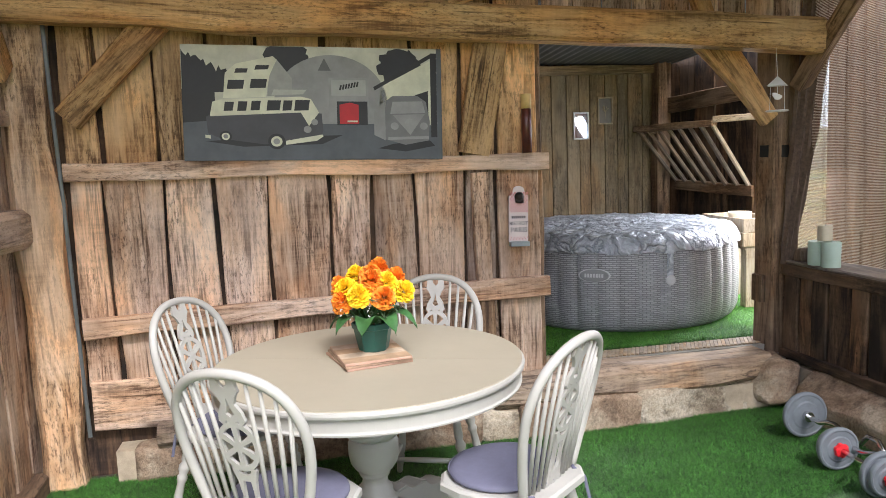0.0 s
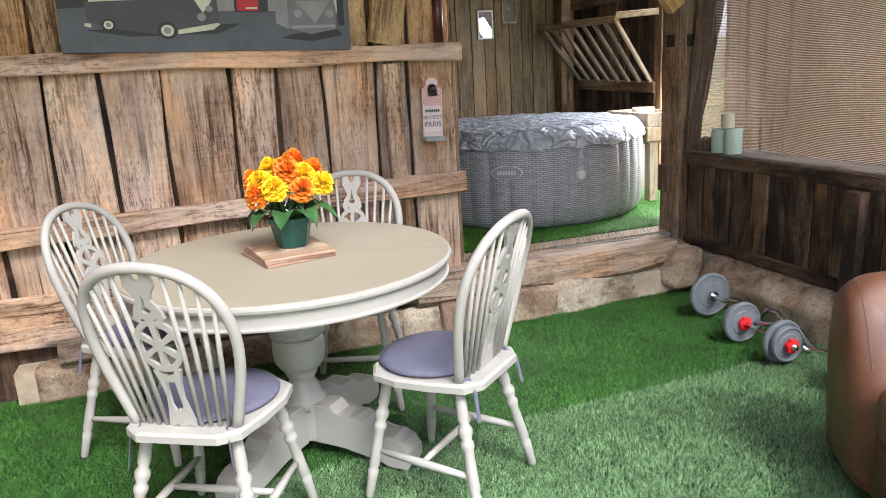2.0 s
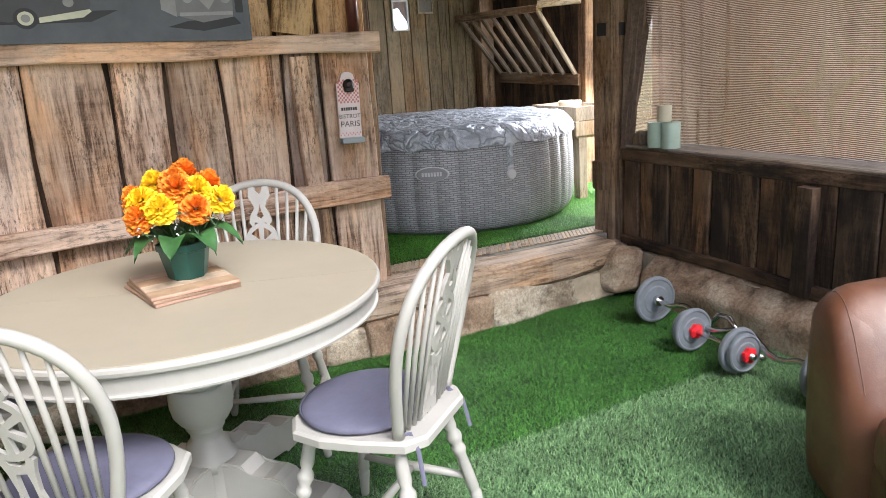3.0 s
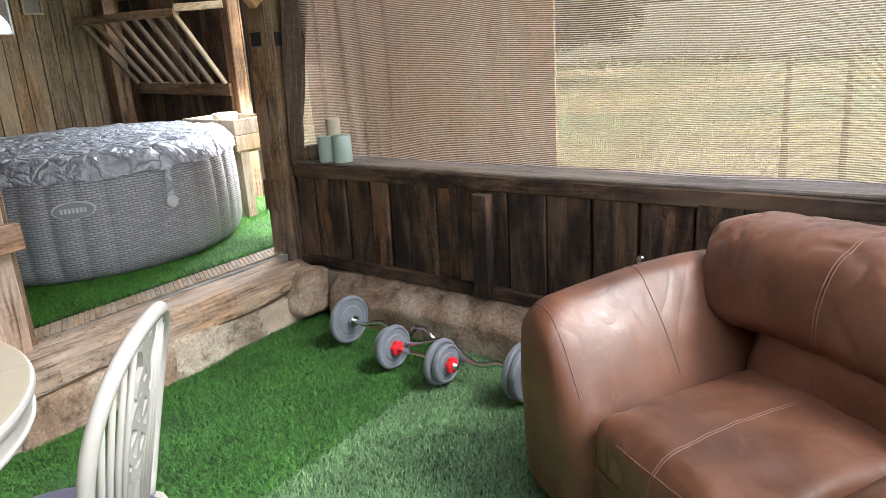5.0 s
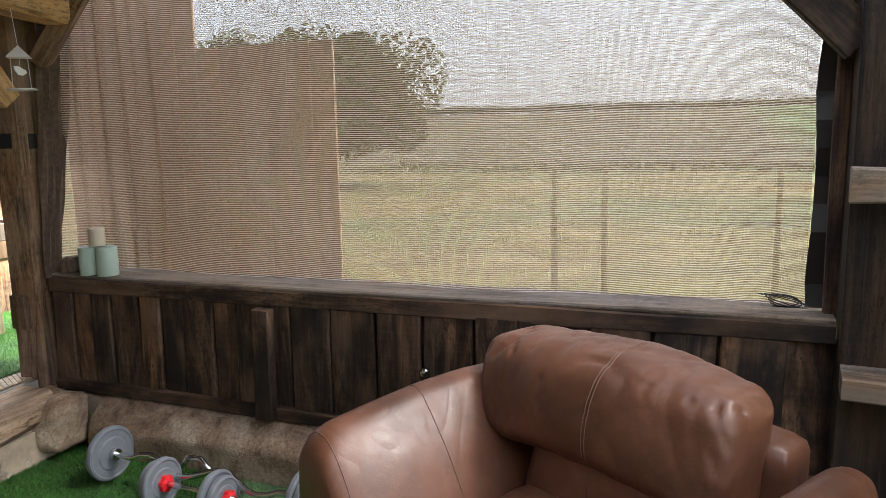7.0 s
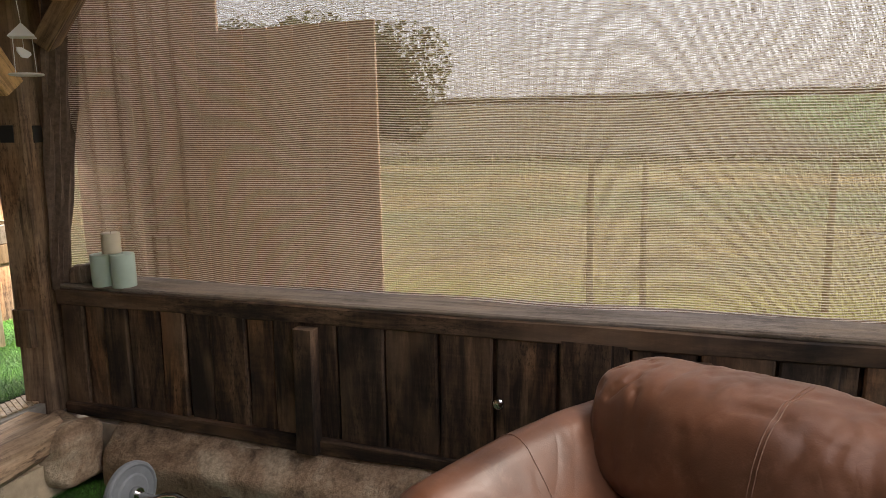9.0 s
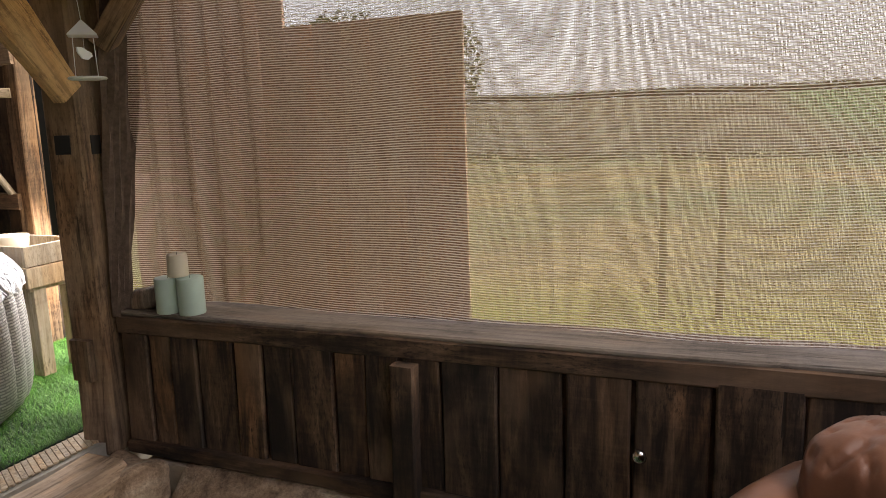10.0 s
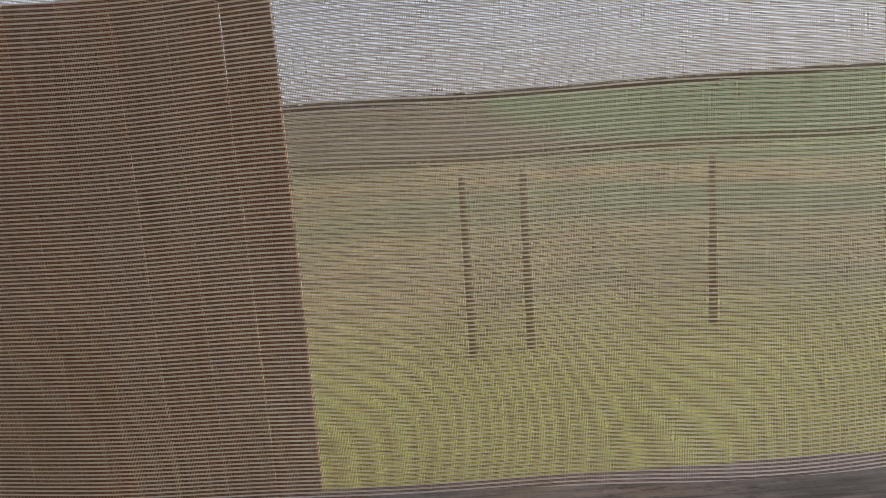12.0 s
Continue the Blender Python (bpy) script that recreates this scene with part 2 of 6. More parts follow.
worn_log = wood("worn_pale_log", (0.1, 0.07, 0.05), (0.38, 0.29, 0.21), (0.58, 0.47, 0.37), stain=(0.15, 0.1, 0.065), grain=0.6, relief=1.0)
larch = wood("orange_larch_boards", (0.6, 0.38, 0.27), (0.88, 0.62, 0.47), (0.94, 0.72, 0.57), stain=(0.66, 0.46, 0.35), vary=0.2, relief=0.2)
cream = plain("warm_white_paint", (0.42, 0.408, 0.378), 0.42, var=0.05, scale=5, relief=0.12)
taupe = plain("taupe_table_paint", (0.37, 0.335, 0.255), 0.36, var=0.05, scale=4, relief=0.04)


def rock(name, a, b, c):
    """Weathered rendered stone: two-tone blotches, dirt and pits."""
    mat, nt, p = nodes_of(name, 0.92)
    v = coords(nt, (1, 1, 1))
    n, m, f = noise_node(nt, v, 4, 10, 0.68, 0.6), noise_node(nt, v, 11, 8, 0.7), noise_node(nt, v, 70, 5, 0.7)
    col = ramp(nt, n, [(0.34, a), (0.5, b), (0.62, c)])
    col = mix(nt, ramp(nt, m, [(0.5, (0, 0, 0)), (0.66, (0.75, 0.75, 0.75))]), col, tuple(k * 0.4 for k in a))
    col = mix(nt, 1.0, col, ramp(nt, f, [(0.3, (0.6, 0.6, 0.6)), (0.6, (1.1, 1.1, 1.1))]), "MULTIPLY")
    link(nt, col, p.inputs["Base Color"])
    bump(nt, p, mix(nt, 0.5, n, mix(nt, 0.5, m, f)), 0.9, 0.03)
    return mat


stone = rock("pale_sandstone", (0.26, 0.2, 0.14), (0.46, 0.38, 0.28), (0.6, 0.53, 0.42))
stone_b = rock("brown_sandstone", (0.19, 0.12, 0.075), (0.36, 0.26, 0.18), (0.48, 0.39, 0.29))
mortar = plain("lime_mortar", (0.45, 0.37, 0.27), 0.95, var=0.2, scale=14, relief=0.7)
concrete = plain("grey_concrete", (0.35, 0.33, 0.29), 0.9, var=0.3, scale=5, relief=0.5)
galv = plain("galvanised_sheet", (0.17, 0.19, 0.2), 0.45, 0.5, var=0.25, scale=3, relief=0.05)
cushion_blue = plain("grey_lilac_cushion_cloth", (0.13, 0.13, 0.19), 0.7, var=0.08, scale=30, relief=0.1)
chrome = plain("chromed_steel", (0.62, 0.62, 0.63), 0.16, 1.0, var=0.05, relief=0.01)
plate_grey = plain("grey_vinyl", (0.17, 0.19, 0.215), 0.5, var=0.12, scale=20, relief=0.15)
red_plastic = plain("red_plastic", (0.75, 0.02, 0.03), 0.4, var=0.05)
black = plain("black_parts_and_shade", (0.012, 0.012, 0.012), 0.6)
white_paint = plain("white_paint", (0.78, 0.78, 0.77), 0.5, var=0.03)
wax_green = plain("sage_green_wax", (0.46, 0.58, 0.5), 0.55, var=0.06, scale=15)
wax_cream = plain("cream_wax", (0.62, 0.55, 0.42), 0.55, var=0.06, scale=15)
pot_green = plain("dark_green_plastic", (0.012, 0.075, 0.06), 0.35, var=0.1)
ground_soil = plain("dark_earth", (0.05, 0.04, 0.03), 0.95, var=0.3, relief=0.3)


def leather_mat():
    """Worn aniline leather: cloudy tone, soft folds, fine grain."""
    mat, nt, p = nodes_of("brown_leather", 0.36)
    v = coords(nt, (1, 1, 1), False)
    n = noise_node(nt, v, 3.0, 6, 0.6)
    col = ramp(nt, n, [(0.3, (0.062, 0.025, 0.013)), (0.55, (0.14, 0.058, 0.031)), (0.8, (0.22, 0.105, 0.064))])
    scuff = noise_node(nt, v, 22, 7, 0.75, 0.6)
    col = mix(nt, ramp(nt, scuff, [(0.54, (0, 0, 0)), (0.8, (0.35, 0.35, 0.35))]), col, (0.27, 0.145, 0.095))
    link(nt, col, p.inputs["Base Color"])
    fine = noise_node(nt, v, 240, 3, 0.6)
    link(nt, ramp(nt, noise_node(nt, v, 7, 5, 0.7), [(0.3, (0.33, 0.33, 0.33)), (0.75, (0.52, 0.52, 0.52))]), p.inputs["Roughness"])
    folds = noise_node(nt, coords(nt, (4.5, 4.5, 2.4), False), 1.0, 1.5, 0.45, 1.6)
    ridge = ramp(nt, folds, [(0.3, (1, 1, 1)), (0.5, (0.35, 0.35, 0.35)), (0.7, (1, 1, 1))])
    cloud = noise_node(nt, v, 12, 4, 0.6)
    height = mix(nt, 0.25, ridge, cloud)
    bump(nt, p, mix(nt, 0.14, height, fine), 0.15, 0.02)
    return mat


def turf_mat(name, dark, light, gloss):
    mat, nt, p = nodes_of(name, gloss)
    geo = nt.nodes.new("ShaderNodeNewGeometry")
    rnd = ramp(nt, geo.outputs["Random Per Island"], [(0.0, dark), (0.4, tuple(a * 0.75 + b * 0.25 for a, b in zip(dark, light))), (0.8, tuple((a + b) / 2 for a, b in zip(dark, light))), (1.0, light)])
    patch = noise_node(nt, coords(nt, (1, 1, 1), False), 3.5, 4)
    link(nt, mix(nt, 1.0, rnd, ramp(nt, patch, [(0.3, (0.65, 0.65, 0.65)), (0.7, (1.25, 1.25, 1.25))]), "MULTIPLY"), p.inputs["Base Color"])
    return mat


def liner_mat():
    """Grey woven liner of the inflatable tub: cane pattern in relief and colour."""
    mat, nt, p = nodes_of("grey_woven_liner", 0.42)
    tc = nt.nodes.new("ShaderNodeTexCoord")
    brick = nt.nodes.new("ShaderNodeTexBrick")
    brick.offset = 0.5
    brick.inputs["Scale"].default_value = 1.0
    brick.inputs["Brick Width"].default_value, brick.inputs["Row Height"].default_value = 0.046, 0.013
    brick.inputs["Mortar Size"].default_value, brick.inputs["Mortar Smooth"].default_value = 0.0035, 0.6
    brick.inputs["Color1"].default_value, brick.inputs["Color2"].default_value, brick.inputs["Mortar"].default_value = (0.36, 0.36, 0.375, 1), (0.5, 0.5, 0.515, 1), (0.2, 0.2, 0.215, 1)
    link(nt, tc.outputs["UV"], brick.inputs["Vector"])
    link(nt, brick.outputs["Color"], p.inputs["Base Color"])
    bump(nt, p, ramp(nt, brick.outputs["Fac"], [(0, (1, 1, 1)), (1, (0, 0, 0))]), 0.4, 0.004)
    return mat


leather = leather_mat()
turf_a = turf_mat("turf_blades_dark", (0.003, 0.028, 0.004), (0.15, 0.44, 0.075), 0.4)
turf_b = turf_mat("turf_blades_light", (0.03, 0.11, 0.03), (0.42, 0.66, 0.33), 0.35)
turf_c = turf_mat("turf_blades_spa", (0.06, 0.28, 0.03), (0.28, 0.62, 0.1), 0.5)
turf_back = plain("turf_backing", (0.006, 0.025, 0.006), 0.9)
liner = liner_mat()


# ---- ground and distance ----
def land():
    """One sheet from the barn to the far hill."""
    xs = np.concatenate([np.linspace(-700, -20, 12), np.linspace(-14, 60, 40), np.linspace(66, 900, 40)])
    ys = np.concatenate([np.linspace(-900, -60, 20), np.linspace(-50, 60, 50), np.linspace(70, 900, 20)])
    gx, gy = np.meshgrid(xs, ys, indexing="ij")
    d = np.hypot(gx, gy)
    rise = np.clip((d - 90) / 260, 0, 1)
    gz = -0.12 - 0.9 * np.clip((d - 6) / 40, 0, 1) + 8.2 * rise * rise * (3 - 2 * rise) + 0.6 * np.sin(gx * 0.01 + 1) * np.sin(gy * 0.012) * rise
    verts = np.stack([gx, gy, gz], -1).reshape(-1, 3)
    n, m = gx.shape
    idx = np.arange(n * m).reshape(n, m)
    faces = np.stack([idx[:-1, :-1], idx[1:, :-1], idx[1:, 1:], idx[:-1, 1:]], -1).reshape(-1, 4)
    mat, nt, p = nodes_of("meadow_grass", 0.95)
    tc = nt.nodes.new("ShaderNodeTexCoord")
    v = tc.outputs["Object"]
    small = noise_node(nt, v, 1.2, 8, 0.7)
    big = noise_node(nt, v, 0.09, 4, 0.6)
    col = mix(nt, ramp(nt, small, [(0.35, (0, 0, 0)), (0.65, (1, 1, 1))]), (0.24, 0.185, 0.075), (0.5, 0.38, 0.16))
    col = mix(nt, ramp(nt, big, [(0.4, (0, 0, 0)), (0.62, (0.8, 0.8, 0.8))]), col, (0.14, 0.2, 0.08))
    place = nt.nodes.new("ShaderNodeSeparateXYZ")
    link(nt, v, place.inputs[0])

    def zone(axis, near, far):
        m = nt.nodes.new("ShaderNodeMapRange")
        m.inputs["From Min"].default_value, m.inputs["From Max"].default_value = near, far
        link(nt, place.outputs[axis], m.inputs["Value"])
        return m.outputs["Result"]
    col = mix(nt, mix(nt, 1.0, zone("X", 44, 48), (0.75, 0.75, 0.75), "MULTIPLY"), col, (0.13, 0.108, 0.066))
    col = mix(nt, mix(nt, 1.0, zone("Y", -4, -14), (0.6, 0.6, 0.6), "MULTIPLY"), col, (0.12, 0.26, 0.07))
    rank = noise_node(nt, coords(nt, (9, 9, 9), False), 1.0, 5, 0.7)
    rank = mix(nt, rank, (0.2, 0.26, 0.03), (0.5, 0.46, 0.08))
    col = mix(nt, mix(nt, 1.0, zone("X", 9, 6.5), (0.85, 0.85, 0.85), "MULTIPLY"), col, rank)
    link(nt, col, p.inputs["Base Color"])
    ob = new("ground", fast_mesh("ground", verts, faces, mat))
    tagged(ob, "yellow-green meadow rising gently to a far low hill", "ground", kind="structure")
    ob.data.polygons.foreach_set("use_smooth", [True] * len(ob.data.polygons))


def land_height(x, y):
    d = math.hypot(x, y)
    rise = min(1, max(0, (d - 90) / 260))
    return -0.12 - 0.9 * min(1, max(0, (d - 6) / 40)) + 8.2 * rise * rise * (3 - 2 * rise)


def leaves(centres, count, size, spread, rng):
    """Small leaf quads about clump centres (n x 4: x, y, z, radius)."""
    c = centres[rng.integers(0, len(centres), count)]
    d = rng.normal(size=(count, 3))
    d /= np.linalg.norm(d, axis=1)[:, None]
    p = c[:, :3] + d * c[:, 3:4] * (rng.random((count, 1)) ** 0.4) * spread
    a = rng.normal(size=(count, 3))
    a /= np.linalg.norm(a, axis=1)[:, None]
    b = np.cross(a, rng.normal(size=(count, 3)))
    b /= np.linalg.norm(b, axis=1)[:, None]
    s = size * (0.6 + 0.8 * rng.random((count, 1)))
    verts = np.stack([p - a * s, p - b * s * 0.6, p + a * s, p + b * s * 0.6], 1).reshape(-1, 3)
    return verts, np.arange(count * 4).reshape(-1, 4)


leaf_mat = turf_mat("tree_leaves", (0.07, 0.09, 0.035), (0.16, 0.18, 0.07), 0.7)
hedge_mat = turf_mat("hedge_leaves", (0.15, 0.14, 0.07), (0.25, 0.24, 0.12), 0.8)
fence_mat = plain("grey_fence_wood", (0.34, 0.29, 0.17), 0.9, var=0.3, scale=6)
trunk_mat = plain("tree_bark", (0.12, 0.09, 0.065), 0.95, var=0.3, scale=5, relief=0.6)


def tree(x, y, height, radius, seed, label):
    rng = np.random.default_rng(seed)
    z0 = land_height(x, y) - 0.1
    ob = thing("tree", (x, y, z0), label, "tree")
    bm = bmesh.new()
    top = height * 0.55
    tube(bm, [(0, 0, 0), (0.1, 0.05, top * 0.5), (0.2, 0, top)], [radius * 0.12, radius * 0.085, radius * 0.05], 12)
    ends = []
    for i in range(9):
        a = i * 2.4 + rng.random()
        r = radius * (0.45 + 0.35 * rng.random())
        end = Vector((r * math.cos(a), r * math.sin(a), height * (0.42 + 0.35 * rng.random())))
        start = Vector((0.1, 0.03, top * (0.55 + 0.4 * rng.random())))
        tube(bm, [start, start.lerp(end, 0.5) + Vector((0, 0, 0.1 * height)), end], [radius * 0.05, radius * 0.03, radius * 0.012], 8)
        ends.append(end)
    part("trunk", bm, trunk_mat, ob)
    cl = [(e.x, e.y, e.z, radius * 0.42) for e in ends]
    for i in range(44):
        a, r = rng.random() * 6.28, radius * math.sqrt(rng.random()) * 0.85
        cl.append((r * math.cos(a), r * math.sin(a), height * (0.34 + 0.55 * rng.random() * (1 - 0.5 * (r / radius) ** 2)), radius * (0.2 + 0.15 * rng.random())))
    v, f = leaves(np.array(cl), 60000, radius * 0.022, 0.9, rng)
    crown = new("crown", fast_mesh("crown", v, f, leaf_mat))
    crown.parent = ob


land()
tree(23.6, 14.6, 5.9, 4.3, 5, "broad dark-leaved oak standing in the meadow beyond the barn")


def hedge(p0, p1, h, clumps, count, seed, label):
    rng = np.random.default_rng(seed)
    c = np.zeros((clumps, 4))
    for i in range(clumps):
        u = i / (clumps - 1)
        x, y = p0[0] + (p1[0] - p0[0]) * u, p0[1] + (p1[1] - p0[1]) * u
        hh = h * (0.65 + 0.5 * rng.random())
        c[i] = (x, y, land_height(x, y) + hh * 0.5, hh * 0.6)
    v, f = leaves(c, count, h * 0.11, 1.0, rng)
    tagged(new("hedge", fast_mesh("hedge", v, f, hedge_mat)), label, "hedge", kind="stuff")


hedge((42, -45), (34, 34), 0.6, 160, 12000, 3, "low scrubby hedge across the meadow")
hedge((330, -330), (330, 330), 3.6, 800, 60000, 4, "far dark tree line along the crest of the hill")
for i, (x, y) in enumerate([(7.2, 2.28), (7.3, 1.85), (7.6, 0.42)]):
    post = thing("fence_post", (x, y, land_height(x, y) - 0.1), "weathered grey round post of a field fence", "fence post", "field fence posts")
    bm = bmesh.new()
    lathe(bm, [(0.03, 0), (0.028, 0.8), (0.026, 1.35), (0.015, 1.4)], 10)
    part("shaft", bm, fence_mat, post, smooth=True)


# ---- floors ----
def slab(name, x0, x1, y0, y1, z0, z1, mat, label, parent=None):
    bm = bmesh.new()
    box(bm, x0, x1, y0, y1, z0, z1)
    ob = part(name, bm, mat, parent, label)
    return tagged(ob, kind="structure") if parent is None else ob


slab("floor", -1.0, 3.36, -1.0, 3.9, -0.25, -0.022, ground_soil, "packed dark earth floor under the artificial turf")
slab("floor_spa", 0.9, 4.6, 3.98, 6.7, -0.25, SPA_Z - 0.022, concrete, "concrete floor of the hot tub bay")


def turf(name, x0, x1, y0, y1, z, per, blade, mat, label, seed, cut=None, lean=(0, 0)):
    """Artificial turf: a backing sheet and its blades. cut keeps the blades on one side of a seam."""
    rng = np.random.default_rng(seed)
    n = int((x1 - x0) * (y1 - y0) * per)
    p = rng.random((n, 2)) * (x1 - x0, y1 - y0) + (x0, y0)
    if cut:
        p = p[cut(p[:, 0], p[:, 1])]
    n = len(p)
    a = rng.random(n) * 2 * np.pi
    h = blade * (0.6 + 0.6 * rng.random(n))
    d = np.stack([np.cos(a), np.sin(a)], 1)
    w = np.stack([-np.sin(a), np.cos(a)], 1) * 0.0017
    tip = p + d * (h * 0.95)[:, None] + np.array(lean) * h[:, None]
    midp = p + d * (h * 0.2)[:, None] + np.array(lean) * h[:, None] * 0.4
    base = z - 0.018
    col = lambda q, zz: np.concatenate([q, np.broadcast_to(zz, (n,))[:, None]], 1)
    verts = np.stack([col(p - w, base), col(p + w, base), col(midp + w * 0.7, base + h * 0.55), col(midp - w * 0.7, base + h * 0.55), col(tip, base + h)], 1).reshape(-1, 3)
    i = np.arange(n)[:, None] * 5
    faces = np.concatenate([i + [0, 1, 2], i + [3, 2, 4]], 1).reshape(-1, 3)
    tagged(new(name, fast_mesh(name, verts, faces, mat)), label, "artificial grass", kind="stuff")


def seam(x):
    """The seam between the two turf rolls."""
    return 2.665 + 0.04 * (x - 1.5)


slab("turf_base", -0.9, 3.25, -0.9, 3.83, -0.02, -0.014, turf_back, "dark green backing of the artificial turf")
slab("turf_base_spa", 1.2, 4.5, 4.16, 6.6, SPA_Z - 0.02, SPA_Z - 0.014, turf_back, "dark green backing of the turf in the hot tub bay")
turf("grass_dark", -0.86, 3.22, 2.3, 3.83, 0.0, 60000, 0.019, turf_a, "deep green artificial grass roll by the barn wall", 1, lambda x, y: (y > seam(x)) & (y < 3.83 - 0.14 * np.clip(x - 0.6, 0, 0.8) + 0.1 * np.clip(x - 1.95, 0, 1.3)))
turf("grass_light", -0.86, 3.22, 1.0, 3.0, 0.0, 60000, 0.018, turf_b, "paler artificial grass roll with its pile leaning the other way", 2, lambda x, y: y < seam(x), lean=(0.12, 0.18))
turf("grass_spa", 1.7, 4.3, 4.16, 5.4, SPA_Z, 30000, 0.026, turf_c, "bright green artificial grass round the hot tub", 3)

# ---- back wall of boards ----
wall_n = slab("wall_north", -0.95, 1.79, 3.9, 3.94, -0.15, 3.3, oak_dark, "dark boarding behind the old oak boards")
EDGES = [-0.52, -0.365, -0.1, 0.15, 0.385, 0.695, 0.905, 1.13, 1.385, 1.565, 1.8]
for i, (a, b) in enumerate(zip(EDGES, EDGES[1:])):
    w = b - a - 0.012 - 0.006 * (i % 3)
    low = 0.31 if i > 3 else 0.45
    timber("board", ((a + b) / 2, 3.868 + 0.008 * (i % 3), low), ((a + b) / 2 + 0.004 * (i % 2), 3.87, 1.46), w, 0.03, oak, (1, 0, 0), wall_n, wob=0.009, seg=12, taper=0.014 * (-1) ** i)
    timber("board", ((a + b) / 2 + 0.004 * (i % 2), 3.87, 1.461), ((a + b) / 2 + 0.012 * (i % 2), 3.87, 3.25), w, 0.03, oak_upper, (1, 0, 0), wall_n, wob=0.009, seg=12, taper=0.014 * (-1) ** i)
timber("board", (-0.1, 3.845, 0.335), (1.1, 3.845, 0.3), 0.24, 0.03, oak, (0, 0, 1), wall_n, "grey-brown wide board laid flat along the foot of the wall")
timber("board", (-0.5, 3.84, 0.35), (-0.101, 3.84, 0.345), 0.25, 0.03, oak, (0, 0, 1), wall_n)
for i in range(9):
    x = 1.93 + i * 0.17
    timber("board", (x, 3.9, 2.18), (x, 3.9, 3.25), 0.16, 0.025, oak, (1, 0, 0), wall_n, wob=0.005)

rail_top = timber("wall_rail", (-0.52, 3.825, 1.487), (1.84, 3.825, 1.452), 0.085, 0.055, oak, (0, 0, 1), None, seed=31, wob=0.006, seg=14)
tagged(rail_top, "sawn oak rail nailed along the boards as a narrow shelf", "rail", kind="structure")
rail_low = timber("wall_rail", (-0.5, 3.82, 0.745), (1.83, 3.82, 0.79), 0.095, 0.05, oak, (0, 0, 1), None, seed=33, wob=0.008, seg=14)
tagged(rail_low, "rough oak rail across the lower boards behind the table", "rail", kind="structure")
tagged(timber("wall_batten", (1.475, 3.83, 0.84), (1.465, 3.835, 1.405), 0.085, 0.05, oak, (1, 0, 0), seed=35), "upright oak batten between the two wall rails", "batten", kind="structure")
tagged(timber("wall_batten", (1.5, 3.835, 0.33), (1.49, 3.835, 0.74), 0.08, 0.045, oak_post, (1, 0, 0), seed=36), "short dark upright batten under the lower wall rail", "batten", kind="structure")
tagged(timber("wall_brace", (1.44, 3.82, 1.5), (1.56, 3.8, 2.1), 0.17, 0.05, oak_warm, (1, 0, 0), seed=37, wob=0.01), "slanting oak brace above the shelf rail", "brace", kind="structure")
tagged(timber("tie_beam", (-0.75, 3.74, 2.235), (3.36, 3.74, 2.065), 0.17, 0.15, oak_warm, (0, 0, 1), seed=38, wob=0.01, seg=24, bev=0.02), "hewn honey-brown oak tie beam across the bay", "beam", kind="structure")
tagged(timber("brace", (-0.47, 3.77, 1.73), (0.02, 3.77, 2.24), 0.13, 0.07, oak_warm, (1, 0, -1), seed=39, wob=0.01), "diagonal oak brace in the corner under the tie beam", "brace", kind="structure")
tagged(timber("brace", (3.17, 3.88, 1.62), (2.8, 3.88, 2.09), 0.15, 0.06, oak_warm, (1, 0, 1), seed=41, wob=0.015, taper=-0.05), "curved oak knee brace beside the hot tub opening", "brace", kind="structure")
tagged(timber("brace", (0.1, 3.72, 2.17), (0.75, 3.7, 2.9), 0.11, 0.07, oak_warm, (1, 0, -1), seed=42, wob=0.02), "rough oak strut rising from the tie beam", "brace", kind="structure")
tagged(timber("brace", (1.3, 3.7, 2.24), (2.3, 3.68, 2.62), 0.09, 0.06, oak_warm, (1, 0, -2), seed=43), "thin oak strut above the tie beam", "brace", kind="structure")
tagged(timber("brace", (2.5, 3.76, 2.7), (2.72, 3.76, 2.16), 0.09, 0.06, oak_warm, (1, 0, 0), seed=44), "thin oak strut above the tie beam", "brace", kind="structure")

# corner post, left wall
tagged(timber("corner_post", (-0.63, 3.83, -0.02), (-0.68, 3.86, 3.1), 0.2, 0.16, bark, (1, 0, 0), seed=51, wob=0.022, seg=30, bev=0.04, face=0.008), "rough bark-edged oak corner post", "post", kind="structure")
tagged(timber("water_pipe", (-0.515, 3.79, 0.22), (-0.545, 3.81, 2.4), 0.018, 0.012, galv, (1, 0, 0), seed=52, wob=0.001), "thin grey metal strip down the corner", "pipe", kind="structure")
# south of the boards this sheet is added, unseen, to cut light from the west
wall_w = slab("wall_west", -1.0, -0.96, -1.04, 3.95, -0.1, 3.3, oak_dark, "dark boarding behind the west wall boards, run on unseen to block light")
y = 3.87
i = 0
while y > 0.2:
    w = 0.15 + 0.09 * ((i * 7) % 5) / 4
    x = -0.775
    timber("board", (x, y - w / 2, 0.0), (x - 0.01, y - w / 2, 3.2), w - 0.012, 0.035, oak, (0, 1, 0), wall_w, wob=0.008, seg=12)
    y -= w
    i += 1
tagged(timber("wall_rail", (-0.72, 3.78, 1.24), (-0.7, 1.0, 1.24), 0.14, 0.12, oak, (0, 0, 1), seed=61, wob=0.02, taper=0.05, bev=0.03), "thick rough oak rail along the west boards", "rail", kind="structure")
tagged(timber("wall_rail", (-0.735, 3.78, 1.74), (-0.73, 1.0, 1.78), 0.07, 0.05, oak, (0, 0, 1), seed=62), "narrow oak rail high on the west boards", "rail", kind="structure")
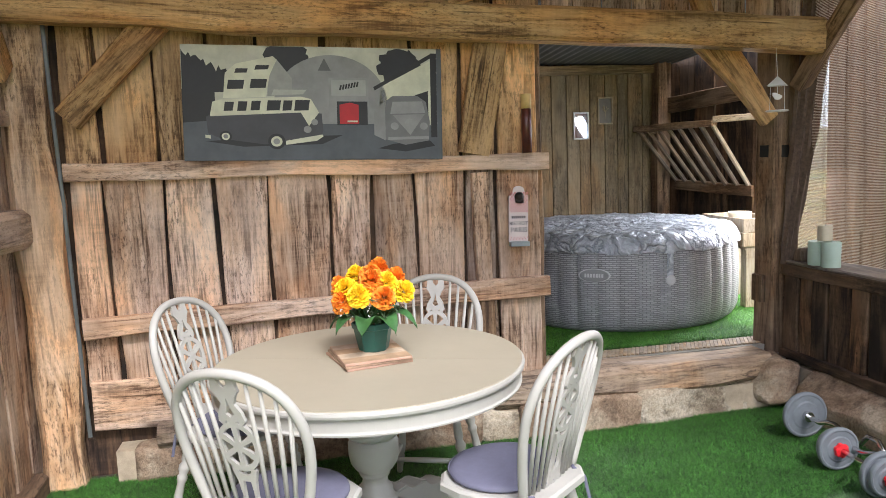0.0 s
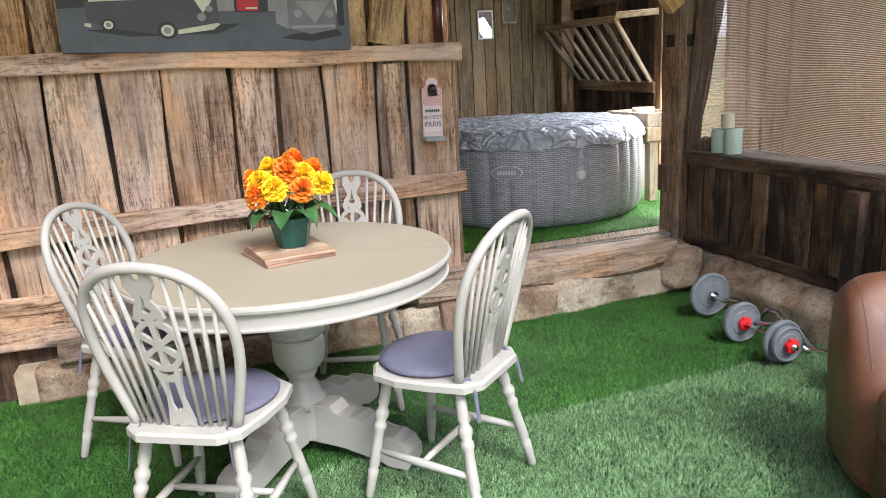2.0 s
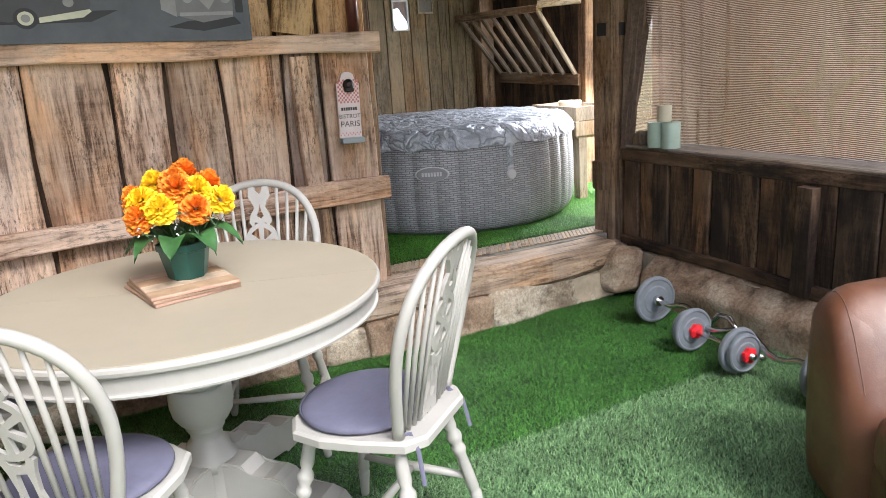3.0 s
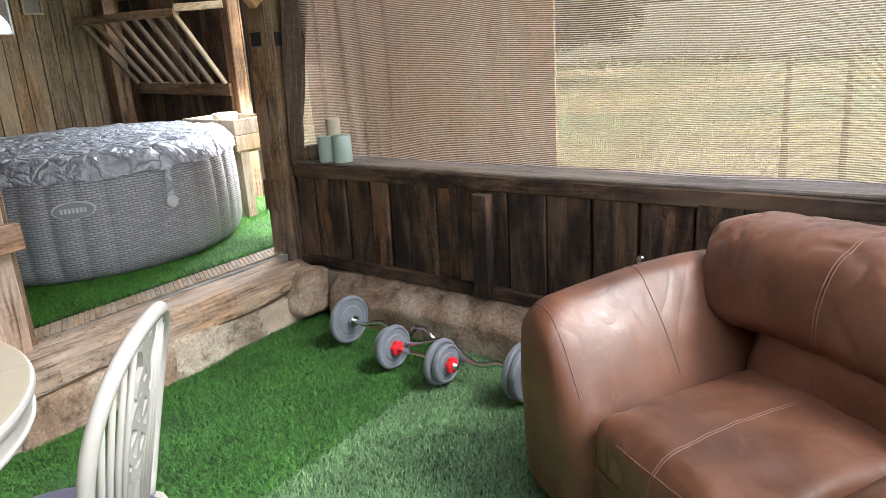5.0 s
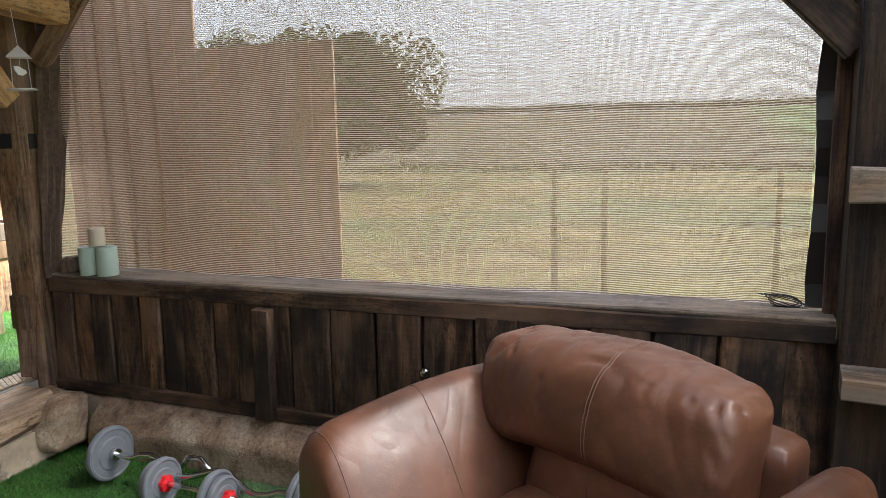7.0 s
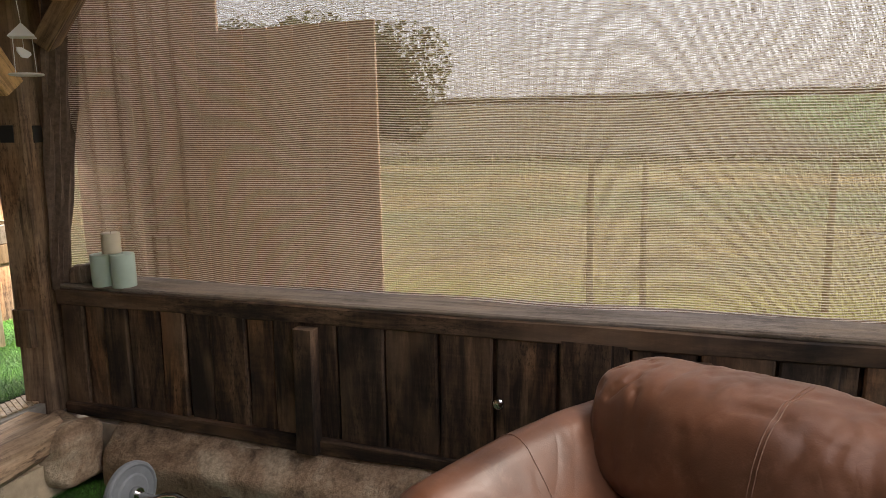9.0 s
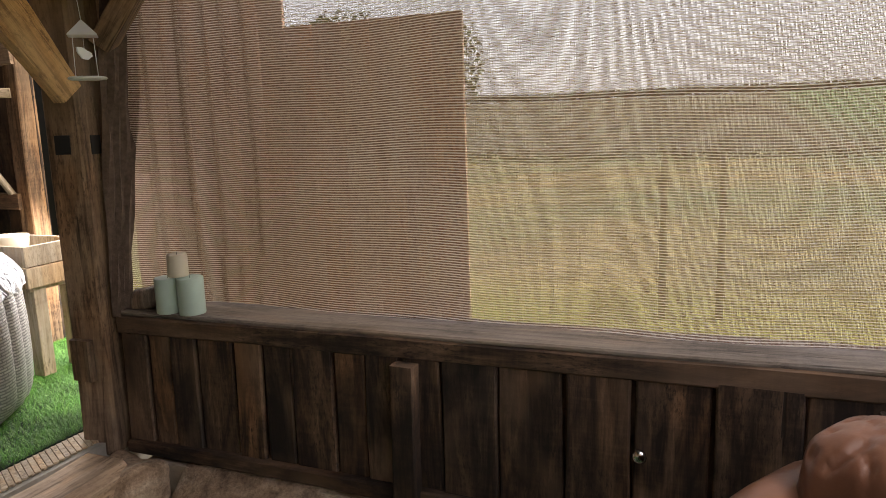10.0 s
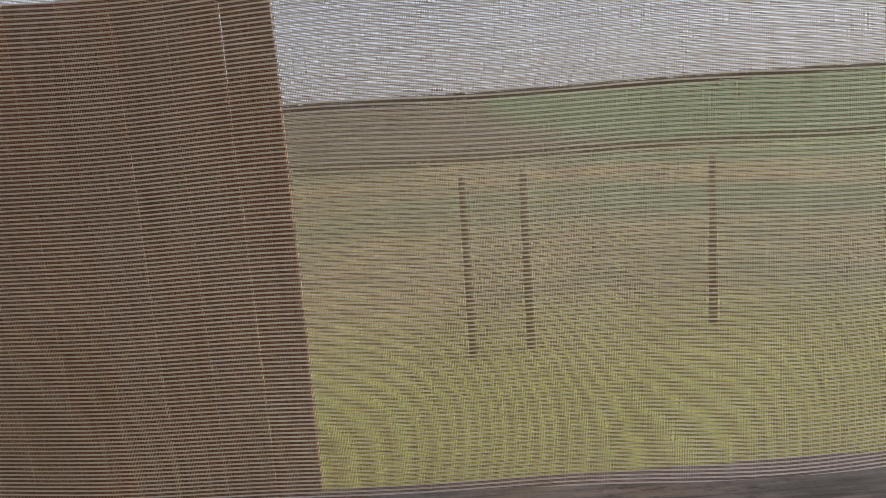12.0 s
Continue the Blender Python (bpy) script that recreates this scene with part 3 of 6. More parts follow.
tagged(timber("brace", (-0.71, 3.72, 1.93), (-0.69, 3.0, 2.95), 0.14, 0.08, oak_warm, (0, 1, 0.7), seed=63), "diagonal oak brace on the west wall", "brace", kind="structure")
tagged(timber("wall_foot", (-0.74, 3.72, 0.03), (-0.72, 1.0, 0.03), 0.1, 0.09, oak_post, (0, 0, 1), seed=64, wob=0.015, bev=0.02), "dark timber along the foot of the west wall", "timber", kind="structure")


# ---- sill log and stone plinth ----
def rough_block(bm, x0, x1, y0, y1, z0, z1, seed, amp=0.012, n=(8, 4, 3), rnd=0.03):
    """A worn stone: a box with a grid on each face, rounded and displaced."""
    cx, cy, cz = (x0 + x1) / 2, (y0 + y1) / 2, (z0 + z1) / 2
    hx, hy, hz = (x1 - x0) / 2, (y1 - y0) / 2, (z1 - z0) / 2
    cache = {}

    def vert(i, j, k):
        if (i, j, k) not in cache:
            p = Vector((-hx + 2 * hx * i / n[0], -hy + 2 * hy * j / n[1], -hz + 2 * hz * k / n[2]))
            q = Vector((max(-hx + rnd, min(hx - rnd, p.x)), max(-hy + rnd, min(hy - rnd, p.y)), max(-hz + rnd, min(hz - rnd, p.z))))
            d = p - q
            if d.length > 1e-6:
                p = q + d.normalized() * rnd
            w = noise.noise_vector(Vector((cx + p.x, cy + p.y, cz + p.z)) * 5.5 + Vector((seed, 0, 0)))
            w2 = noise.noise_vector(Vector((cx + p.x, cy + p.y, cz + p.z)) * 17 + Vector((seed, 3, 0)))
            cache[(i, j, k)] = bm.verts.new(p + Vector((cx, cy, cz)) + w * amp * 2 + w2 * amp * 0.5)
        return cache[(i, j, k)]
    for axis, (a, b) in enumerate(((1, 2), (0, 2), (0, 1))):
        for end in (0, n[axis]):
            for i in range(n[a]):
                for j in range(n[b]):
                    q = []
                    for di, dj in ((0, 0), (1, 0), (1, 1), (0, 1)):
                        idx = [0, 0, 0]
                        idx[axis], idx[a], idx[b] = end, i + di, j + dj
                        q.append(vert(*idx))
                    if (end > 0) != (axis == 1):
                        bm.faces.new(q)
                    else:
                        bm.faces.new(list(reversed(q)))


def stone_piece(x0, x1, y0, y1, z0, z1, mat, parent, seed, slope=None, **kw):
    bm = bmesh.new()
    rough_block(bm, x0, x1, y0, y1, z0, z1, seed, **kw)
    for v in bm.verts if slope else ():
        v.co += slope(v.co)
    return part("stone", bm, mat, parent, smooth=True)


tagged(timber("sill_log", (-0.2, 3.8, 0.2), (1.82, 3.8, 0.225), 0.1, 0.16, worn_log, (0, 0, 1), seed=70, wob=0.015, bev=0.03, seg=18), "split dark oak sill timber along the wall foot", "timber", kind="structure")
tagged(timber("sill_log", (1.5, 3.84, 0.23), (3.13, 3.875, 0.225), 0.155, 0.24, worn_log, (0, 0, 1), seed=71, wob=0.016, seg=40, bev=0.035, face=0.009), "massive worn oak sill log under the hot tub opening", "timber", kind="structure")
plinth = slab("plinth_north", -0.4, 3.3, 3.765, 3.99, -0.2, 0.14, mortar, "lime mortared stone plinth under the barn wall")
x = -0.33
i = 0
for w in (0.32, 0.5, 0.38, 0.55, 0.4):
    stone_piece(x, x + w - 0.002, 3.74 - 0.01 * (i % 2), 3.9, -0.05, 0.15 - 0.012 * (i % 3), (stone_b, stone, stone_b)[i % 3], plinth, i * 3.3)
    x += w
    i += 1
stone_piece(1.62, 2.32, 3.712, 3.95, -0.05, 0.165, stone_b, plinth, 41, amp=0.009, n=(22, 6, 8), rnd=0.018)
stone_piece(2.3, 3.24, 3.71, 3.95, -0.05, 0.175, stone, plinth, 43, lambda p: Vector((0, 0.09 * (p.x - 2.3) + 0.05 * max(0.0, 0.12 - p.z) * (p.x - 2.3), 0)), amp=0.01, n=(28, 6, 8), rnd=0.025)
stone_piece(3.03, 3.27, 3.67, 3.95, 0.03, 0.27, stone_b, plinth, 47, n=(14, 14, 10), rnd=0.055, amp=0.024)
plinth_e = slab("plinth_east", 3.3, 3.6, -1.5, 3.84, -0.2, 0.215, mortar, "lime mortared stone plinth under the boarded side wall")
y = 3.62
i = 0
for w in (1.55, 1.3, 1.1):
    stone_piece(3.19, 3.37, y - w + 0.002, y + 0.03, -0.05, 0.135, (stone_b, stone)[i % 2], plinth_e, 60 + i * 2.7, lambda p: Vector((0, 0, 0.1 * min(1.0, max(0.0, (p.x - 3.2) / 0.12)) if p.z > 0.05 else 0.0)), amp=0.01, n=(8, 40, 8), rnd=0.03)
    y -= w
    i += 1
threshold = slab("threshold", 1.8, 4.0, 3.965, 4.14, 0.1, 0.3, concrete, "pale concrete strip before the hot tub bay")
for i in range(80):
    x = 1.84 + i * 0.0255
    bm = bmesh.new()
    box(bm, -0.0105, 0.0105, -0.075, 0.075, 0.0, 0.009, 0.003)
    part("slat", bm, pale_wood, threshold, at=pose(x, 4.055, 0.302, 0, 0, -28))

# ---- opening post and side wall ----
post = tagged(timber("barn_post", (3.286, 4.008, 0.25), (3.296, 4.012, 2.95), 0.12, 0.14, oak_post, (1, 0.3, 0), seed=81, wob=0.008, seg=22, bev=0.012), "old oak post beside the hot tub opening", "post", kind="structure")
post2 = tagged(timber("barn_post", (3.4, 4.04, 0.22), (3.41, 4.05, 2.95), 0.12, 0.15, oak_post, (1, 0, 0), seed=82, wob=0.018, seg=22, bev=0.03), "rough oak post where the side wall begins", "post", kind="structure")
tagged(timber("barn_post", (3.42, 4.07, 0.8), (3.53, 4.09, 2.95), 0.09, 0.15, bark, (1, 0, 0), seed=83, wob=0.016, seg=30, bev=0.03, face=0.008), "leaning bark-edged post where the netting is gathered", "post", kind="structure")
tagged(timber("post_shoulder", (3.21, 4.0, 0.56), (3.21, 4.0, 0.72), 0.03, 0.1, oak_post, (1, 0, 0), seed=85), "short worn shoulder cut on the opening post", "post", kind="structure")
# no holes are cut: black blocks stand for the mortices' dark insides
for x, y, z, turn in ((3.229, 3.992, 1.45, -73), (3.33, 3.944, 1.447, 17)):
    bm = bmesh.new()
    box(bm, -0.03, 0.03, -0.004, 0.01, -0.035, 0.035, 0.002)
    tagged(part("mortice", bm, black, None, "black block standing for the shade inside an empty mortice", at=pose(x, y, z, 0, 0, turn)), kind="structure")
tagged(timber("brace", (3.4, 3.92, 1.82), (3.44, 3.2, 2.6), 0.12, 0.08, oak_post, (1, 0.8, 0), seed=84, wob=0.01), "dark oak brace from the post towards the roof", "brace", kind="structure")
wall_e = slab("wall_east", 3.365, 3.395, 0.5, 3.95, 0.2, 0.752, oak_dark, "dark boarding behind the side wall boards")
edges = [3.93, 3.8, 3.69, 3.56, 3.4, 3.27, 3.15, 2.98, 2.86, 2.73, 2.58, 2.39, 2.18, 1.98, 1.76, 1.53, 1.32, 1.1, 0.88, 0.66]
for i, (a, b) in enumerate(zip(edges, edges[1:])):
    timber("board", (3.335 + 0.006 * (i % 2), (a + b) / 2, 0.26), (3.335 + 0.006 * (i % 2), (a + b) / 2 - 0.006, 0.752), a - b - 0.008, 0.025, oak_dark, (0, 1, 0), wall_e, wob=0.005, seg=6)
for yy in (2.69, 1.32):
    timber("batten", (3.293, yy, 0.24), (3.293, yy - 0.005, 0.725), 0.085, 0.055, oak_dark, (0, 1, 0), wall_e, "upright oak stud in front of the side boards")
timber("bottom_rail", (3.32, 3.92, 0.26), (3.32, 0.55, 0.26), 0.05, 0.05, oak_dark, (0, 0, 1), wall_e, "dark bottom rail of the side wall", wob=0.006)
timber("top_rail", (3.338, 3.93, 0.757), (3.338, 0.525, 0.785), 0.07, 0.04, oak_dark, (0, 0, 1), wall_e, "dark top rail under the netting sill", wob=0.003, seg=24)
sill = tagged(timber("window_sill", (3.44, 3.94, 0.8), (3.44, 0.525, 0.826), 0.225, 0.02, grey_wood, (1, 0, 0), seed=90, wob=0.004, seg=30, bev=0.006, face=0.001), "long silver-grey timber sill under the netting", "sill", kind="structure")
tagged(timber("head_rail", (3.36, 3.9, 2.43), (3.36, -0.6, 2.43), 0.16, 0.14, oak_post, (0, 0, 1), seed=91, wob=0.012, seg=20), "dark oak plate along the eaves above the netting", "beam", kind="structure")
tagged(timber("barn_post", (3.36, 0.43, 0.0), (3.36, 0.42, 2.9), 0.17, 0.18, oak_shaded, (1, 0, 0), seed=92, wob=0.008, seg=16), "dark oak post at the far end of the netting", "post", kind="structure")
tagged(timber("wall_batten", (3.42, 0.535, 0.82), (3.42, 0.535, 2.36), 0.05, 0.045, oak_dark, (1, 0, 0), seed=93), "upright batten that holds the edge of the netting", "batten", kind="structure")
tagged(timber("brace", (3.35, 0.5, 1.7), (3.35, 1.2, 2.4), 0.12, 0.07, oak_shaded, (0, 1, -1), seed=94), "dark diagonal brace at the corner of the netting", "brace", kind="structure")
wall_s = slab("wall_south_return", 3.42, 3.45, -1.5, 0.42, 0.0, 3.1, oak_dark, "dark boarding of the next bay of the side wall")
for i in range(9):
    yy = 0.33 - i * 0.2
    timber("board", (3.38, yy, 0.0), (3.38, yy, 2.9), 0.18, 0.03, oak_shaded, (0, 1, 0), wall_s)
tagged(timber("bay_rail", (3.2, 0.53, 1.28), (3.1, -1.2, 1.28), 0.1, 0.07, grey_wood, (0, 0, 1), seed=95, wob=0.012), "grey cut rail end beside the dark post", "rail", kind="structure")
tagged(timber("bay_shelf", (3.2, 0.52, 0.67), (3.05, -1.2, 0.67), 0.16, 0.07, grey_wood, (1, 0, 0), seed=96, wob=0.008), "grey weathered board laid as a shelf past the post", "shelf", kind="structure")

# added wall behind the camera, there to shade the south-east corner
slab("wall_south", 1.9, 3.46, -1.04, -1.0, -0.1, 3.0, oak_dark, "added unseen boarding that keeps southern light off the side wall")
# ---- roof ----
def corrugated(name, x0, x1, y0, y1, z_at, label, pitch=0.076, depth=0.018, run="y"):
    nx = int((x1 - x0) / pitch * 6) if run == "y" else 12
    ny = 12 if run == "y" else int((y1 - y0) / pitch * 6)
    xs, ys = np.linspace(x0, x1, nx), np.linspace(y0, y1, ny)
    gx, gy = np.meshgrid(xs, ys, indexing="ij")
    wave = depth / 2 * np.sin(2 * np.pi * (gx if run == "y" else gy) / pitch)
    z = z_at(gx, gy) + wave
    verts = np.concatenate([np.stack([gx, gy, z], -1).reshape(-1, 3), np.stack([gx, gy, z + 0.002], -1).reshape(-1, 3)])
    idx = np.arange(nx * ny).reshape(nx, ny)
    f = np.stack([idx[:-1, :-1], idx[1:, :-1], idx[1:, 1:], idx[:-1, 1:]], -1).reshape(-1, 4)
    ob = new(name, fast_mesh(name, verts, np.concatenate([f[:, ::-1], f + nx * ny]), galv))
    return tagged(ob, label, kind="structure")


corrugated("ceiling", -1.1, 3.75, 1.6, 3.98, lambda x, y: 3.2 - 0.19 * (x - 0.0), "grey corrugated metal barn roof seen from below", run="x")
corrugated("ceiling_spa", 0.9, 4.0, 3.93, 6.9, lambda x, y: 2.42 - 0.045 * (y - 3.9) - 0.02 * (x - 2), "ribbed grey metal roof over the hot tub", run="y")
for i in range(3):
    yy = 3.0 - i * 1.2
    tagged(timber("rafter", (-1.0, yy, 3.28), (3.5, yy, 2.46), 0.09, 0.12, oak_post, (0, 1, 0), seed=100 + i), "dark oak rafter under the metal roof", "rafter", kind="structure")

# ---- hot tub bay ----
BACK_Y = 6.6
wall_b = slab("wall_spa_back", 1.2, 4.2, BACK_Y + 0.03, BACK_Y + 0.06, 0.1, 2.5, oak_dark, "boarding behind the pine boards of the bay")
x = 2.0
i = 0
while x < 3.98:
    w = 0.105 + 0.02 * ((i * 5) % 3)
    timber("board", (x + w / 2, BACK_Y, SPA_Z), (x + w / 2, BACK_Y, 2.19), w - 0.006, 0.02, pine, (1, 0, 0), wall_b, wob=0.0015, seg=4, bev=0.003)
    x += w
    i += 1
tagged(timber("head_rail", (1.8, BACK_Y - 0.05, 2.22), (4.0, BACK_Y - 0.05, 2.22), 0.08, 0.06, pine, (0, 0, 1), seed=121), "pine rail along the top of the back boards", "rail", kind="structure")
wall_l = slab("wall_spa_west", 1.6, 1.66, 4.0, 6.65, 0.1, 2.5, oak_dark, "dark side boarding of the bay")
tagged(timber("wall_batten", (1.81, 3.93, 0.31), (1.81, 3.93, 2.3), 0.05, 0.06, oak_post, (1, 0, 0), seed=123), "dark edge stud behind the boarded wall", "batten", kind="structure")
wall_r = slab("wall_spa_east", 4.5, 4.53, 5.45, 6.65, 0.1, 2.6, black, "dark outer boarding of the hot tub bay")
yy, i = 6.55, 0
while yy > 5.5:
    w = 0.15 + 0.05 * (i % 3)
    x = 4.02 + (6.55 - yy) * 0.2
    timber("board", (x, yy - w / 2, 0.3), (x, yy - w / 2, 2.3), w * 1.02 - (0.007 if i == 1 else 0.0), 0.025, oak_dark, (-0.2, 1, 0), wall_r, wob=0.002)
    yy -= w
    i += 1
tagged(timber("barn_post", (3.88, 6.5, 0.3), (3.9, 6.5, 2.3), 0.13, 0.13, oak_post, (1, 0, 0), seed=131), "dark corner post of the hot tub bay", "post", kind="structure")
tagged(timber("barn_post", (4.17, 5.4, 0.3), (4.21, 5.4, 2.35), 0.11, 0.1, oak_post, (1, 0, 0), seed=132), "brown post where the bay opens to the field", "post", kind="structure")
tagged(timber("bay_rail", (3.95, 6.5, 1.88), (4.16, 5.36, 1.93), 0.14, 0.08, oak_post, (0, 0, 1), seed=133), "dark oak rail across the bay's side boards", "rail", kind="structure")
screen = slab("wall_screen", 4.24, 4.26, 2.79, 4.7, -0.1, 0.05, larch, "foot board of the outdoor boarded screen")
yy, i = 2.79, 0
while yy < 4.6:
    w = 0.145
    top = 1.93 if yy < 3.6 else 2.9
    timber("board", (4.2, yy + w / 2, 0.0), (4.2, yy + w / 2, top), w - (0.004 if i % 3 else 0.008), 0.02, larch, (0, 1, 0), screen, wob=0.001, seg=4, bev=0.003)
    yy += w
    i += 1


from mathutils.bvhtree import BVHTree

# ---- netting over the side opening ----
class Strip:
    """Ribbons gathered into one mesh."""

    def __init__(self):
        self.verts, self.faces, self.n = [], [], 0

    def add(self, lo, hi):
        k = len(lo)
        i = np.arange(k - 1)
        self.verts += [lo, hi]
        self.faces.append(np.stack([self.n + i, self.n + i + 1, self.n + k + i + 1, self.n + k + i], -1))
        self.n += 2 * k


def netting():
    """Knitted shade cloth: flat horizontal tapes about 1 cm apart tied by thin upright yarns, slightly slack."""
    y0, y1, z0, z1 = 0.6, 3.87, 0.808, 2.38

    def off(y, z):
        slack = 0.02 * np.sin(y * 2.1 + z) + 0.012 * np.sin(y * 5.3 + z * 2.2)
        fold = 0.006 * np.exp(-((y - 3.62) / 0.22) ** 2) * (np.sin(y * 42 + z * 1.3) + 0.6 * np.sin(y * 71 + 2 + z))
        return 3.505 + slack + fold

    def sag(y, z):
        return z + 0.006 * np.sin(y * 3.1 + z * 4) + 0.004 * np.sin(y * 9 + z * 2) + 0.02 * np.exp(-((y - 0.75) / 0.12) ** 2) * (z < 1.1)
    rng = np.random.default_rng(8)
    tapes, yarns = Strip(), Strip()
    for z in np.arange(z0, z1, 0.0084):
        edge = 0.29
        yy = np.linspace(y0 - 0.05 * (z < 1.0), y1 + edge, 90)
        x = off(yy, z)
        up = sag(yy, z + rng.uniform(-0.0002, 0.0002)) + rng.uniform(-0.0002, 0.0002, 90)
        tapes.add(np.stack([x, yy, up - 0.00155], -1), np.stack([x + 0.0008, yy, up + 0.00155], -1))
        for lift in (0.0031, 0.0054):
            yarns.add(np.stack([x + 0.001, yy, up + lift - 0.00055], -1), np.stack([x + 0.001, yy, up + lift + 0.00055], -1))
    zs = np.linspace(z0 - 0.004, z1, 60)
    for y in np.arange(y0 - 0.03, y1 + 0.29, 0.0031):
        y += rng.uniform(-0.00025, 0.00025)
        zz = zs
        yw = y + rng.uniform(-0.00055, 0.00055, 60)
        x = off(y, zz) + 0.0012
        w = rng.uniform(0.00062, 0.00072)
        yarns.add(np.stack([x, yw - w, sag(y, zz)], -1), np.stack([x, yw + w, sag(y, zz)], -1))

    def yarn_mat(name, lo, hi, through_light):
        mat = bpy.data.materials.new(name)
        mat.use_nodes = True
        nt = mat.node_tree
        p = nt.nodes["Principled BSDF"]
        p.inputs["Roughness"].default_value = 0.55
        v = nt.nodes.new("ShaderNodeTexCoord").outputs["Object"]
        tone, patch = noise_node(nt, v, 1.6, 4), noise_node(nt, v, 160, 2)
        col = mix(nt, patch, lo, hi)
        col = mix(nt, 1.0, col, ramp(nt, tone, [(0.3, (0.8, 0.76, 0.74)), (0.7, (1.0, 1.0, 1.0))]), "MULTIPLY")
        link(nt, col, p.inputs["Base Color"])
        tr = nt.nodes.new("ShaderNodeBsdfTranslucent")
        link(nt, col, tr.inputs["Color"])
        ms = nt.nodes.new("ShaderNodeMixShader")
        ms.inputs[0].default_value = through_light
        link(nt, p.outputs[0], ms.inputs[1])
        link(nt, tr.outputs[0], ms.inputs[2])
        link(nt, ms.outputs[0], nt.nodes["Material Output"].inputs["Surface"])
        return mat
    net = thing("shade_net", (3.5, 2.1, 0.82), "tan knitted shade netting over the barn's open side", "netting")
    for name, strip, mat in (("net_tape", tapes, yarn_mat("cream_net_tape", (0.84, 0.77, 0.66), (0.99, 0.96, 0.9), 0.5)), ("net_yarn", yarns, yarn_mat("brown_net_yarn", (0.075, 0.037, 0.022), (0.26, 0.14, 0.085), 0.45))):
        ob = new(name, fast_mesh(name, np.concatenate(strip.verts) - np.array([3.5, 2.1, 0.82]), np.concatenate(strip.faces), mat))
        ob.parent = net
        tagged(ob, kind="stuff")
    bm = bmesh.new()
    vs = [[bm.verts.new((0.0 + 0.02 * math.sin(j * 1.7), -1.5 - 0.062 * i + 0.006 * math.sin(j), 0.0 + 1.3 * j / 14)) for i in range(2)] for j in range(15)]
    for a, b in zip(vs, vs[1:]):
        bm.faces.new((a[0], a[1], b[1], b[0]))
    part("net_hem", bm, black, net, "black folded hem of the netting", at=pose(-0.02, 0, 0))
    bm = bmesh.new()
    for k in range(4):
        pts = [(-0.03 + 0.01 * math.sin(a * 2 + k), -1.43 + 0.05 * math.cos(a) * (1 + 0.2 * k), 0.035 + 0.022 * math.sin(a + k * 0.4)) for a in [j * 0.5 for j in range(12)]]
        tube(bm, pts, 0.0022, 5)
    part("loose_cord", bm, black, net, "tangle of dark cord")
    bm = bmesh.new()
    grid = []
    for j in range(26):
        z = 1.55 * j / 25
        left, right = -0.206 + 0.055 * (z / 0.8), -0.125 + 0.14 * (z / 0.8) ** 0.85
        grid.append([bm.verts.new((left + (right - left) * i / 12, 1.812 + 0.014 * math.sin(i * 1.7 + j * 0.22) + 0.006 * math.sin(j * 0.9 + i), z - 0.03)) for i in range(13)])
    for p, q in zip(grid, grid[1:]):
        for i in range(12):
            bm.faces.new((p[i], p[i + 1], q[i + 1], q[i]))
    part("gathered_edge", bm, net_dark, net, "dark bunched edge of the netting by the post")
    bm = bmesh.new()
    rough_block(bm, -0.13, 0.02, 1.63, 1.8, -0.004, 0.075, 9, amp=0.022, n=(14, 14, 8), rnd=0.03)
    part("folded_end", bm, grey_wood, net, "pale bundle of folded net end", smooth=True)


net_dark = plain("dark_net_folds", (0.12, 0.08, 0.058), 0.85, var=0.4, scale=40, relief=0.6)
netting()


